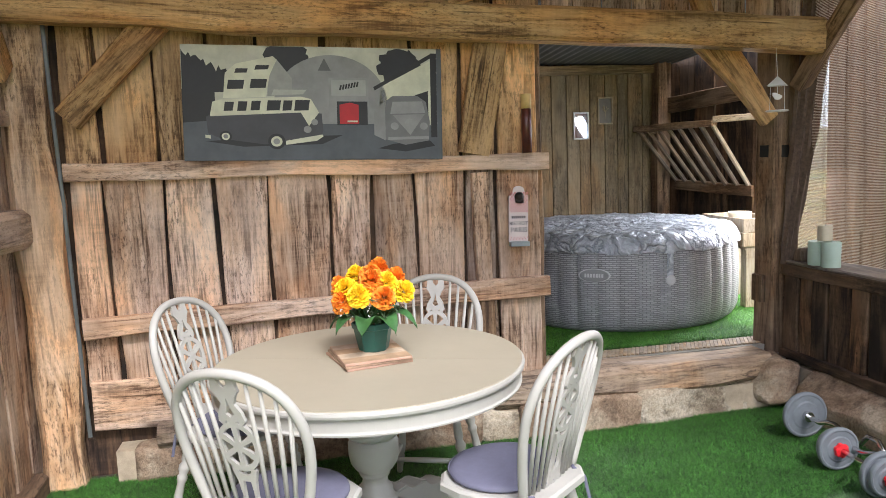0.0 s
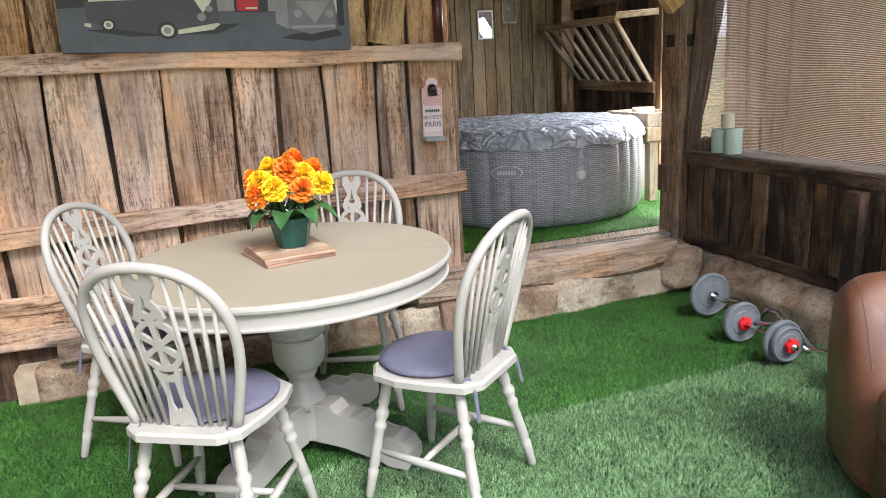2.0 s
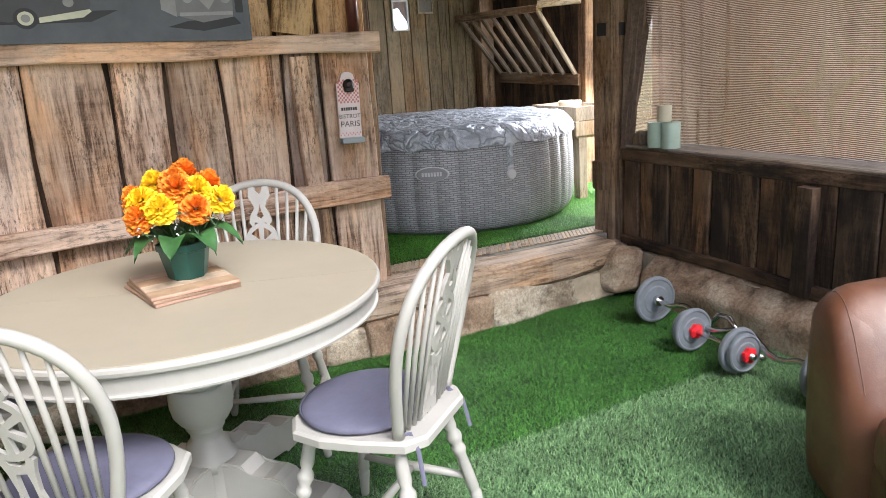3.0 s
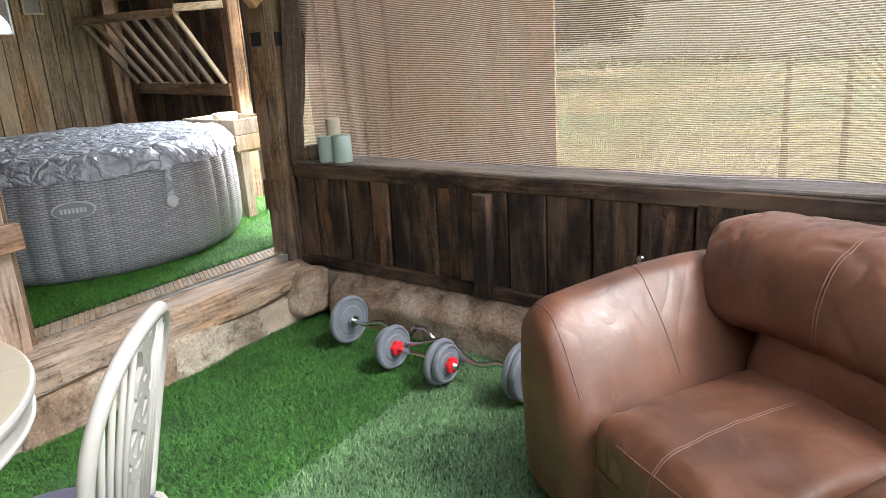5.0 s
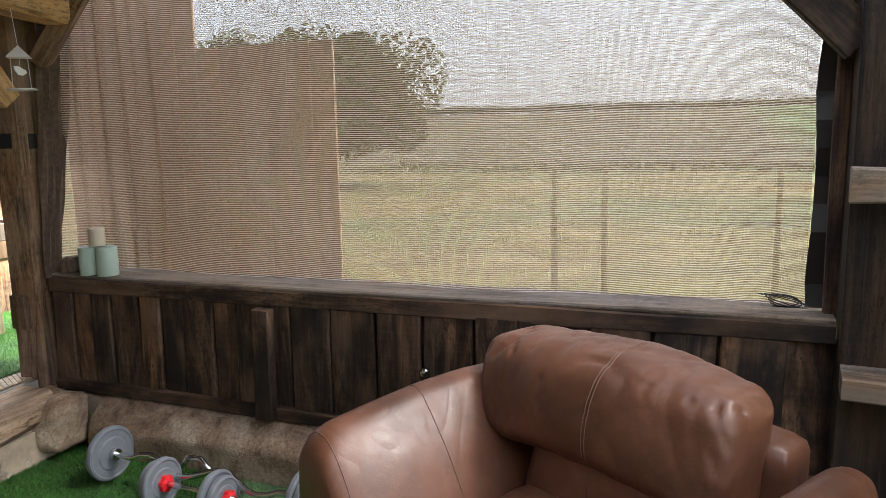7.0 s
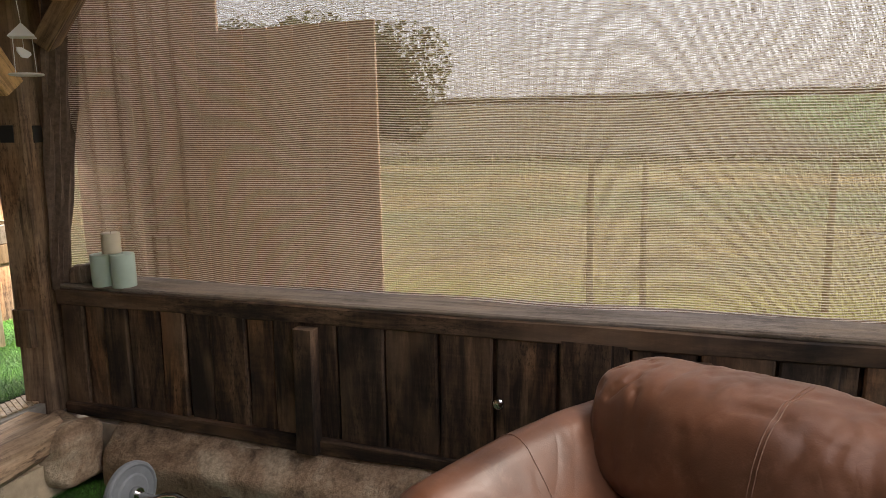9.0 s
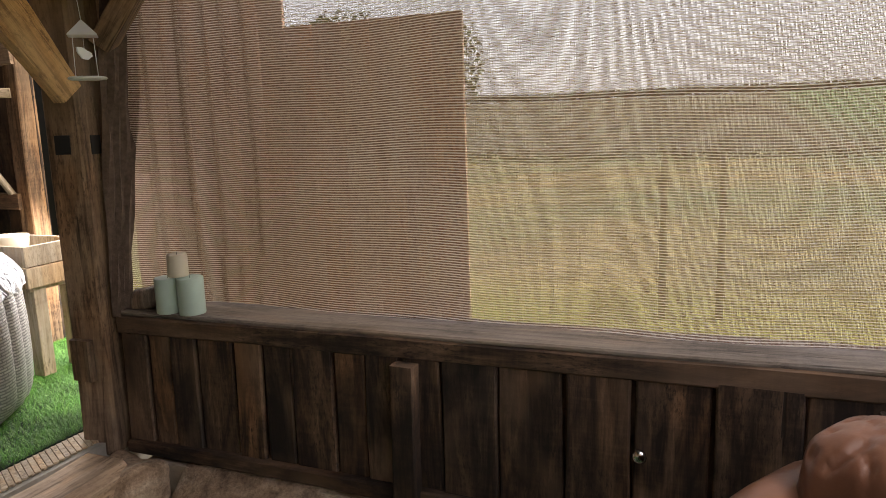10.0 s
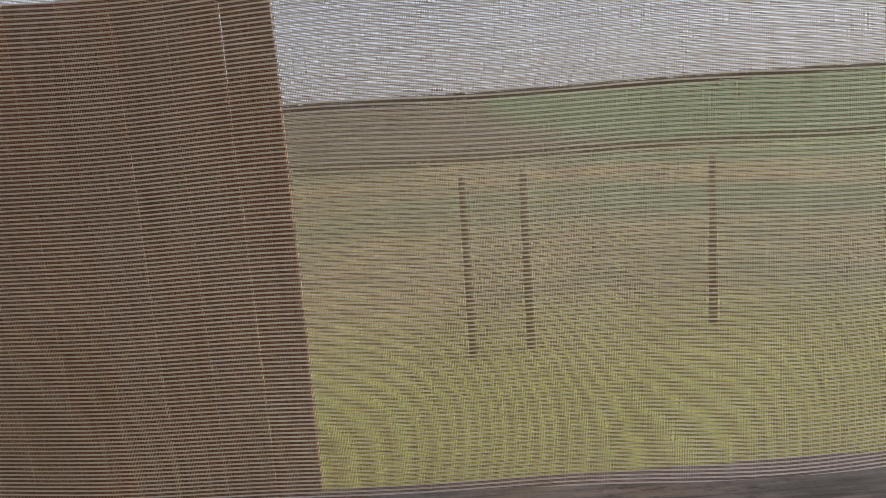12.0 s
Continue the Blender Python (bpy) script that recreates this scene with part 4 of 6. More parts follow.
# ---- table ----
def round_table():
    t = thing("round_table", (0.763, 2.82, 0), "round cream pedestal dining table with taupe top on turf", "table", turn=-19)
    for s in (1, -1):
        bm = bmesh.new()
        lathe(bm, [(0.575, 0.722), (0.583, 0.725), (0.585, 0.734), (0.583, 0.742), (0.576, 0.746)], 96)
        bmesh.ops.bisect_plane(bm, geom=bm.verts[:] + bm.edges[:] + bm.faces[:], plane_co=(0, 0.0007 * s, 0), plane_no=(0, s, 0), clear_inner=True)
        bmesh.ops.holes_fill(bm, edges=[e for e in bm.edges if e.is_boundary])
        ob = part("tabletop", bm, cream, t, smooth=False)
        bm = bmesh.new()
        lathe(bm, [(0.577, 0.7455), (0.5765, 0.7485), (0.574, 0.7495)], 96)
        bmesh.ops.bisect_plane(bm, geom=bm.verts[:] + bm.edges[:] + bm.faces[:], plane_co=(0, 0.0007 * s, 0), plane_no=(0, s, 0), clear_inner=True)
        bmesh.ops.holes_fill(bm, edges=[e for e in bm.edges if e.is_boundary])
        part("top_leaf", bm, taupe, t, "taupe painted table leaf")
        bm = bmesh.new()
        lathe(bm, [(0.566, 0.664), (0.573, 0.666), (0.574, 0.672), (0.568, 0.676), (0.567, 0.68), (0.567, 0.715), (0.571, 0.7215)], 96)
        bmesh.ops.bisect_plane(bm, geom=bm.verts[:] + bm.edges[:] + bm.faces[:], plane_co=(0, 0.002 * s, 0), plane_no=(0, s, 0), clear_inner=True)
        bmesh.ops.holes_fill(bm, edges=[e for e in bm.edges if e.is_boundary])
        part("apron", bm, cream, t)
    bm = bmesh.new()
    lathe(bm, [(0.085, 0.17), (0.085, 0.2), (0.07, 0.215), (0.066, 0.245), (0.05, 0.262), (0.048, 0.285), (0.056, 0.295), (0.06, 0.302), (0.056, 0.31), (0.074, 0.325), (0.09, 0.35), (0.096, 0.38), (0.096, 0.425), (0.091, 0.44), (0.084, 0.448)], 48)
    part("pedestal", bm, cream, t, smooth=True)
    bm = bmesh.new()
    prof = [(0.078, 0.446), (0.09, 0.45)] + [(0.1 - 0.6 * (z - 0.485) ** 2 * (3 if z > 0.485 else 6), z) for z in [0.456 + 0.006 * k for k in range(14)]] + [(0.076, 0.548), (0.074, 0.58), (0.09, 0.63), (0.1, 0.668)]
    lathe(bm, prof, 160, wave=lambda a, z: 1 + 0.07 * abs(math.sin(a * 6 + 2.2 * math.cos((z - 0.45) * 60))) ** 0.6 * max(0.0, math.sin((z - 0.45) * 36)) ** 0.7)
    part("carved_collar", bm, cream, t, "carved leafy collar of the pedestal", smooth=True)
    bm = bmesh.new()
    box(bm, -0.078, 0.078, -0.078, 0.078, 0.05, 0.2, 0.01)
    part("foot_block", bm, cream, t)
    prof = [(0.06, 0.045), (0.06, 0.2), (0.14, 0.2), (0.17, 0.17), (0.21, 0.165), (0.25, 0.175), (0.28, 0.165), (0.3, 0.13), (0.34, 0.115), (0.4, 0.12), (0.44, 0.105), (0.465, 0.07), (0.465, 0.03), (0.45, 0.0), (0.37, 0.0), (0.35, 0.025), (0.2, 0.045)]
    for k in range(4):
        bm = bmesh.new()
        prism(bm, prof, -0.05, 0.05)
        bmesh.ops.bevel(bm, geom=[e for e in bm.edges if abs(e.verts[0].co.y - e.verts[1].co.y) < 1e-5], offset=0.006, segments=2, affect="EDGES")
        part("foot", bm, cream, t, at=pose(0, 0, 0, 0, 0, 45 + 20 + 90 * k))
    return t


round_table()


def leg_profile(h):
    return [(0.011, 0), (0.014, 0.006), (0.0165, h * 0.18), (0.019, h * 0.22), (0.013, h * 0.24), (0.0185, h * 0.27), (0.0175, h * 0.42), (0.0155, h * 0.55), (0.021, h * 0.58), (0.021, h * 0.61), (0.0145, h * 0.63), (0.0225, h * 0.68), (0.023, h * 0.71), (0.0145, h * 0.745), (0.019, h * 0.78), (0.0175, h * 0.9), (0.014, h)]


def windsor_chair():
    """Faces +y; the hoop stands at the back of the seat."""
    t = thing("dining_chair", (0, 0, 0), "white wheelback dining chair with lilac-grey pad at the round table", "chair", "chairs round the table")
    seat_out = [(-0.12, -0.205), (0.12, -0.205), (0.175, -0.165), (0.2, -0.05), (0.212, 0.06), (0.195, 0.15), (0.13, 0.195), (0.0, 0.205), (-0.13, 0.195), (-0.195, 0.15), (-0.212, 0.06), (-0.2, -0.05), (-0.175, -0.165)]
    bm = bmesh.new()
    lo = [bm.verts.new((x * 0.93, y * 0.93, 0.412)) for x, y in seat_out]
    m1 = [bm.verts.new((x, y, 0.42)) for x, y in seat_out]
    m2 = [bm.verts.new((x, y, 0.44)) for x, y in seat_out]
    hi = [bm.verts.new((x * 0.96, y * 0.96, 0.448)) for x, y in seat_out]
    n = len(seat_out)
    for a, b in ((lo, m1), (m1, m2), (m2, hi)):
        for i in range(n):
            bm.faces.new((a[i], a[(i + 1) % n], b[(i + 1) % n], b[i]))
    bm.faces.new(list(reversed(lo)))
    bm.faces.new(hi)
    part("seat", bm, cream, t)
    for sx in (-1, 1):
        for sy in (-1, 1):
            top = Vector((0.135 * sx, 0.135 * sy if sy > 0 else -0.125, 0.418))
            foot = Vector((0.205 * sx, 0.2 * sy if sy > 0 else -0.215, 0.0))
            d = (top - foot)
            bm = bmesh.new()
            lathe(bm, leg_profile(d.length), 14)
            part("leg", bm, cream, t, smooth=True, at=Matrix.Translation(foot) @ d.to_track_quat("Z", "Y").to_matrix().to_4x4())
    for sx in (-1, 1):
        bm = bmesh.new()
        tube(bm, [(0.18 * sx, -0.185, 0.15), (0.176 * sx, 0.0, 0.155), (0.172 * sx, 0.17, 0.16)], [0.0095, 0.014, 0.0095], 10)
        part("stretcher", bm, cream, t, smooth=True)
    bm = bmesh.new()
    tube(bm, [(-0.172, 0, 0.155), (0, 0, 0.155), (0.172, 0, 0.155)], [0.0095, 0.013, 0.0095], 10)
    part("stretcher", bm, cream, t, smooth=True)

    def back(u, z):
        """A point of the raked back, u sideways, z up from the seat."""
        return Vector((u, -0.15 - 0.20 * z - 0.10 * z * z + 0.5 * u * u, 0.446 + z))
    side = [(0.152, 0.0), (0.174, 0.08), (0.197, 0.17), (0.21, 0.26), (0.206, 0.33), (0.187, 0.39), (0.151, 0.44), (0.1, 0.473), (0.05, 0.487), (0.0, 0.491)]
    side = side + [(-u, z) for u, z in side[-2::-1]]
    hoop = []
    for i in range(len(side) - 1):
        p = [Vector(side[min(len(side) - 1, max(0, i + k))]) for k in (-1, 0, 1, 2)]
        for s in (0, 0.5):
            q = 0.5 * ((2 * p[1]) + (p[2] - p[0]) * s + (2 * p[0] - 5 * p[1] + 4 * p[2] - p[3]) * s * s + (3 * p[1] - p[0] - 3 * p[2] + p[3]) * s ** 3)
            hoop.append(back(q.x, q.y))
    hoop.append(back(*side[-1]))
    bm = bmesh.new()
    tube(bm, hoop, 0.0155, 12)
    part("hoop", bm, cream, t, smooth=True)

    def top_at(u):
        best = 0
        for q in hoop:
            if abs(q.x - u) < 0.03:
                best = max(best, q.z - 0.446)
        return best
    for u0, u1 in ((0.052, 0.07), (0.078, 0.11), (0.105, 0.15), (0.128, 0.183)):
        for s in (-1, 1):
            zt = top_at(u1)
            bm = bmesh.new()
            tube(bm, [back(s * u0, -0.005), back(s * (u0 * 0.5 + u1 * 0.5), zt * 0.5), back(s * u1, zt)], [0.006, 0.0075, 0.0055], 8)
            part("spindle", bm, cream, t, smooth=True)
    bm = bmesh.new()
    th = 0.006

    def plate(pts):
        """A closed outline in u and z, cut from thin board."""
        a = [bm.verts.new(back(u, z) + Vector((0, -th, 0))) for u, z in pts]
        b = [bm.verts.new(back(u, z) + Vector((0, th, 0))) for u, z in pts]
        k = len(pts)
        bm.faces.new(a)
        bm.faces.new(list(reversed(b)))
        for i in range(k):
            bm.faces.new((a[i], b[i], b[(i + 1) % k], a[(i + 1) % k]))
    for s in (-1, 1):
        plate([(s * 0.006, 0.01), (s * 0.042, 0.0), (s * 0.03, 0.06), (s * 0.024, 0.10), (s * 0.03, 0.15), (s * 0.04, 0.185), (s * 0.026, 0.195), (s * 0.012, 0.16), (s * 0.015, 0.12), (s * 0.016, 0.07), (s * 0.006, 0.045)][::s])
        plate([(s * 0.026, 0.325), (s * 0.043, 0.345), (s * 0.036, 0.375), (s * 0.02, 0.40), (s * 0.03, 0.425), (s * 0.042, 0.44), (s * 0.038, 0.47), (s * 0.044, 0.485), (s * 0.014, 0.486), (s * 0.012, 0.462), (s * 0.0, 0.45), (s * 0.0, 0.42), (s * 0.006, 0.385), (s * 0.018, 0.36)][::s])
    plate([(-0.03, 0.148), (0.03, 0.148), (0.02, 0.175), (0.0, 0.168), (-0.02, 0.175)])
    plate([(-0.012, 0.0), (0.012, 0.0), (0.01, 0.05), (0.0, 0.06), (-0.01, 0.05)])
    plate([(-0.032, 0.352), (0.0, 0.335), (0.032, 0.352), (0.018, 0.37), (0.0, 0.358), (-0.018, 0.37)])
    cz, R = 0.262, 0.066
    ring = [(R * math.cos(a), cz + R * 1.22 * math.sin(a)) for a in [2 * math.pi * i / 24 for i in range(24)]]
    inner = [(u * 0.78, cz + (z - cz) * 0.78) for u, z in ring]
    for i in range(24):
        j = (i + 1) % 24
        plate([ring[i], ring[j], inner[j], inner[i]])
    for i in range(6):
        a = math.pi * i / 3 + math.pi / 6
        c, s = math.cos(a), math.sin(a)
        plate([(c * 0.012 - s * 0.006, cz + (s * 0.012 + c * 0.006) * 1.2), (c * 0.012 + s * 0.006, cz + (s * 0.012 - c * 0.006) * 1.2), (c * 0.054 + s * 0.009, cz + (s * 0.054 - c * 0.009) * 1.2), (c * 0.054 - s * 0.009, cz + (s * 0.054 + c * 0.009) * 1.2)])
    plate([(0.017 * math.cos(a), cz + 0.02 * math.sin(a)) for a in [math.pi * i / 6 for i in range(12)]])
    splat = part("splat", bm, cream, t, "pierced wheel splat of the chair back")
    bm = bmesh.new()
    lathe(bm, [(0.165, 0.449), (0.183, 0.453), (0.188, 0.461), (0.182, 0.469), (0.165, 0.474), (0.08, 0.477)], 40, wave=lambda a, z: 1 + 0.03 * math.cos(2 * a))
    pad = part("seat_pad", bm, cushion_blue, t, "grey-lilac round tie-on seat pad", smooth=True, at=pose(0, 0.03, 0))
    bm = bmesh.new()
    tube(bm, [(0.186 * math.cos(a), 0.186 * math.sin(a), 0.461) for a in [2 * math.pi * i / 40 for i in range(40)]], 0.0035, 6, closed=True)
    part("piping", bm, cushion_blue, pad)
    for s in (-1, 1):
        bm = bmesh.new()
        tube(bm, [(s * 0.1, -0.12, 0.458), (s * 0.135, -0.165, 0.462), (s * 0.155, -0.165, 0.455), (s * 0.13, -0.19, 0.452), (s * 0.15, -0.22, 0.42), (s * 0.16, -0.235, 0.33)], [0.006] * 6, 6, flat=0.3)
        part("tie", bm, cushion_blue, pad)
    return t


first = windsor_chair()
first.matrix_world = pose(1.178, 2.362, 0, 0, 0, 41)
copy_thing(first, pose(0.44, 2.36, 0, 0, 0, 60 - 90))
copy_thing(first, pose(0.235, 3.15, 0, 0, 0, 326 - 90))
copy_thing(first, pose(1.05, 3.2, 0, 0, 0, 249 - 90))


def placemats():
    """Three boards stacked cornerwise."""
    woods = (plain("pinkish_mat_board", (0.42, 0.26, 0.19), 0.5, var=0.3, scale=9), plain("brown_mat_board", (0.3, 0.2, 0.13), 0.5, var=0.35, scale=11))
    for i in range(3):
        m = thing("placemat", (0.762 + 0.003 * i, 2.825 - 0.002 * i, 0.7505 + 0.0095 * i), "square wood-effect placemat in a low stack on the table", "placemat", "stack of placemats", turn=11 + 2.5 * (1 - i))
        bm = bmesh.new()
        box(bm, -0.125, 0.125, -0.14, 0.14, 0, 0.009, 0.002)
        part("board", bm, woods[i % 2], m)
        if i == 2:
            for j in range(4):
                bm = bmesh.new()
                box(bm, -0.123, 0.123, -0.138 + 0.069 * j, -0.069 + 0.069 * j - 0.001, 0.0091, 0.0098)
                part("plank_print", bm, plain("mat_plank_tone", ((0.4, 0.27, 0.17), (0.52, 0.4, 0.29), (0.35, 0.22, 0.13), (0.47, 0.34, 0.25))[j], 0.5, var=0.3, scale=14), m, "printed plank of the mat")


placemats()


def flower_pot():
    base = thing("flower_pot", (0.786, 2.84, 0.779), "dark green pot of orange and yellow artificial marigolds on placemats", "plant pot")
    bm = bmesh.new()
    lathe(bm, [(0.052, 0), (0.056, 0.004), (0.066, 0.05), (0.073, 0.085), (0.079, 0.088), (0.08, 0.108), (0.074, 0.11), (0.07, 0.095)], 8)
    part("pot", bm, pot_green, base)
    bm = bmesh.new()
    lathe(bm, [(0.069, 0.09), (0.05, 0.098), (0.02, 0.1)], 16)
    part("soil", bm, ground_soil, base)
    rng = random.Random(4)
    leaf = plain("leaf_green", (0.04, 0.12, 0.035), 0.45, var=0.35, scale=20)
    fern = plain("fern_green", (0.06, 0.11, 0.05), 0.6, var=0.3, scale=20)
    white = plain("white_sprig", (0.7, 0.72, 0.7), 0.6)
    oranges = [plain("yellow_petals", (1.0, 0.66, 0.015), 0.6, var=0.12, scale=40), plain("orange_petals", (1.0, 0.27, 0.02), 0.6, var=0.3, scale=30)]
    for k in range(9):
        a = k * 0.7 + 0.2
        bm = bmesh.new()
        L, W = 0.15 + 0.03 * rng.random(), 0.038
        rows = []
        for i in range(9):
            t = i / 8
            r = 0.04 + L * t * 0.8
            z = 0.1 + 0.055 * math.sin(t * 2.6) - 0.045 * t * t
            w = W * math.sin(math.pi * min(1, t * 0.93 + 0.07)) ** 0.7
            c = Vector((math.cos(a) * r, math.sin(a) * r, z))
            s = Vector((-math.sin(a), math.cos(a), 0))
            rows.append([bm.verts.new(c - s * w + Vector((0, 0, 0.012))), bm.verts.new(c), bm.verts.new(c + s * w + Vector((0, 0, 0.012)))])
        for p, q in zip(rows, rows[1:]):
            bm.faces.new((p[0], p[1], q[1], q[0]))
            bm.faces.new((p[1], p[2], q[2], q[1]))
        part("leaf", bm, leaf, base, smooth=True)
    heads = [(-0.1, -0.03, 0.255, 0), (-0.055, -0.085, 0.235, 0), (-0.115, -0.05, 0.21, 1), (0.0, -0.03, 0.30, 1), (0.0, -0.06, 0.285, 1), (0.055, -0.055, 0.27, 0), (0.04, -0.1, 0.225, 1), (0.125, -0.03, 0.23, 0), (0.1, 0.03, 0.275, 1), (-0.05, 0.05, 0.29, 0), (0.04, 0.07, 0.31, 1), (-0.11, 0.06, 0.25, 1), (0.09, 0.1, 0.24, 0), (-0.02, 0.11, 0.26, 0)]
    shapes = []
    for c in range(2):
        bm = bmesh.new()
        for ring in range(9):
            n = 6 + ring * 2
            tilt = radians(88 - ring * 14)
            r0 = 0.002 + ring * 0.0022
            for i in range(n):
                a = 2 * math.pi * (i + 0.5 * (ring % 2)) / n + rng.random() * 0.2
                d = Vector((math.cos(a) * math.cos(tilt), math.sin(a) * math.cos(tilt), math.sin(tilt)))
                s = Vector((-math.sin(a), math.cos(a), 0))
                o = Vector((math.cos(a) * r0, math.sin(a) * r0, 0.004 - ring * 0.003))
                L = 0.029 * (0.85 + 0.25 * rng.random())
                w = 0.0095
                u = s.cross(d) * 0.004
                q = [bm.verts.new(o - s * w * 0.4), bm.verts.new(o + s * w * 0.4), bm.verts.new(o + d * L * 0.92 + s * w + u * rng.uniform(-1, 2)), bm.verts.new(o + d * L + u * rng.uniform(-2, 2)), bm.verts.new(o + d * L * 0.92 - s * w + u * rng.uniform(-1, 2))]
                bm.faces.new(q)
        shapes.append(to_mesh("flower_head", bm, oranges[c]))
    for i, (x, y, z, c) in enumerate(heads):
        ob = new("flower_head", shapes[c])
        up = Vector((x * 4, y * 4 - 0.25, 0.8)).normalized()
        ob.matrix_basis = Matrix.Translation((x, y, z)) @ up.to_track_quat("Z", "Y").to_matrix().to_4x4() @ Matrix.Diagonal((1.05, 1.05, 1.0, 1))
        ob.parent = base
        tagged(ob, ("yellow ruffled flower head", "orange ruffled flower head")[c])
        bm = bmesh.new()
        tube(bm, [(x * 0.15, y * 0.15, 0.09), (x * 0.5, y * 0.5, z * 0.6), (x, y, z)], 0.0022, 6)
        part("stem", bm, leaf, base)
    bm, bw = bmesh.new(), bmesh.new()
    for i in range(46):
        a, r, z = rng.random() * 6.28, 0.05 + 0.1 * rng.random(), 0.12 + 0.12 * rng.random()
        c = Vector((r * math.cos(a), r * math.sin(a), z))
        for j in range(9):
            d = Vector((rng.uniform(-1, 1), rng.uniform(-1, 1), rng.uniform(-0.5, 1))).normalized() * 0.026
            s = d.orthogonal().normalized() * 0.0022
            bm.faces.new([bm.verts.new(c - s), bm.verts.new(c + s), bm.verts.new(c + d)])
            if i % 3 == 0:
                bmesh.ops.create_icosphere(bw, subdivisions=1, radius=0.0028, matrix=Matrix.Translation(c + d))
    tagged(part("sprigs", bm, fern, base), kind="stuff")
    tagged(part("white_buds", bw, white, base), kind="stuff")


flower_pot()


# ---- armchair ----
def soft_box(bm, x0, x1, y0, y1, z0, z1, r, n=(12, 12, 10), puff=(0.0, 0.0, 0.0), sag=0.0, wr=0.003, seed=0, shape=None):
    cx, cy, cz = (x0 + x1) / 2, (y0 + y1) / 2, (z0 + z1) / 2
    h = Vector(((x1 - x0) / 2, (y1 - y0) / 2, (z1 - z0) / 2))
    cache = {}

    def vert(i, j, k):
        if (i, j, k) not in cache:
            u = Vector((-1 + 2 * i / n[0], -1 + 2 * j / n[1], -1 + 2 * k / n[2]))
            p = Vector([math.copysign(abs(c) ** 0.8, c) * hh for c, hh in zip(u, h)])
            q = Vector([max(-hh + r, min(hh - r, c)) for c, hh in zip(p, h)])
            d = p - q
            if d.length > 1e-6:
                d = d.normalized() * r
            p = q + d
            f = Vector([(1 - (p[(a + 1) % 3] / h[(a + 1) % 3]) ** 2) * (1 - (p[(a + 2) % 3] / h[(a + 2) % 3]) ** 2) for a in range(3)])
            nn = Vector([c / hh for c, hh in zip(p, h)])
            p = p + Vector([puff[a] * max(0, f[a]) * nn[a] for a in range(3)])
            w = noise.noise(Vector((p.x * 9, p.y * 9, p.z * 12 + seed)))
            w2 = noise.noise(Vector((p.x * 3, p.y * 3, p.z * 3 + seed + 9)))
            if p.length:
                p = p + nn.normalized() * (w * wr + w2 * wr * 2)
            p = p + Vector((cx, cy, cz))
            if shape:
                p = shape(p)
            cache[(i, j, k)] = bm.verts.new(p)
        return cache[(i, j, k)]
    for axis, (a, b) in enumerate(((1, 2), (0, 2), (0, 1))):
        for end in (0, n[axis]):
            for i in range(n[a]):
                for j in range(n[b]):
                    q = []
                    for di, dj in ((0, 0), (1, 0), (1, 1), (0, 1)):
                        idx = [0, 0, 0]
                        idx[axis], idx[a], idx[b] = end, i + di, j + dj
                        q.append(vert(*idx))
                    bm.faces.new(q if (end > 0) != (axis == 1) else list(reversed(q)))
    return bm


seam_leather = plain("worn_seam_leather", (0.15, 0.075, 0.048), 0.55, var=0.2, scale=30)


def sewn(tree, centre, points, parent, r=0.0014):
    """A stitched seam: the points drawn in towards the centre until they meet the leather."""
    on = []
    for p in points:
        p = Vector(p)
        hit = tree.ray_cast(p, (Vector(centre) - p).normalized())[0]
        if hit is not None:
            on.append(hit + (p - hit).normalized() * r * 0.7)
    if len(on) > 2:
        bm = bmesh.new()
        tube(bm, on, r, 6)
        part("seam", bm, seam_leather, parent)


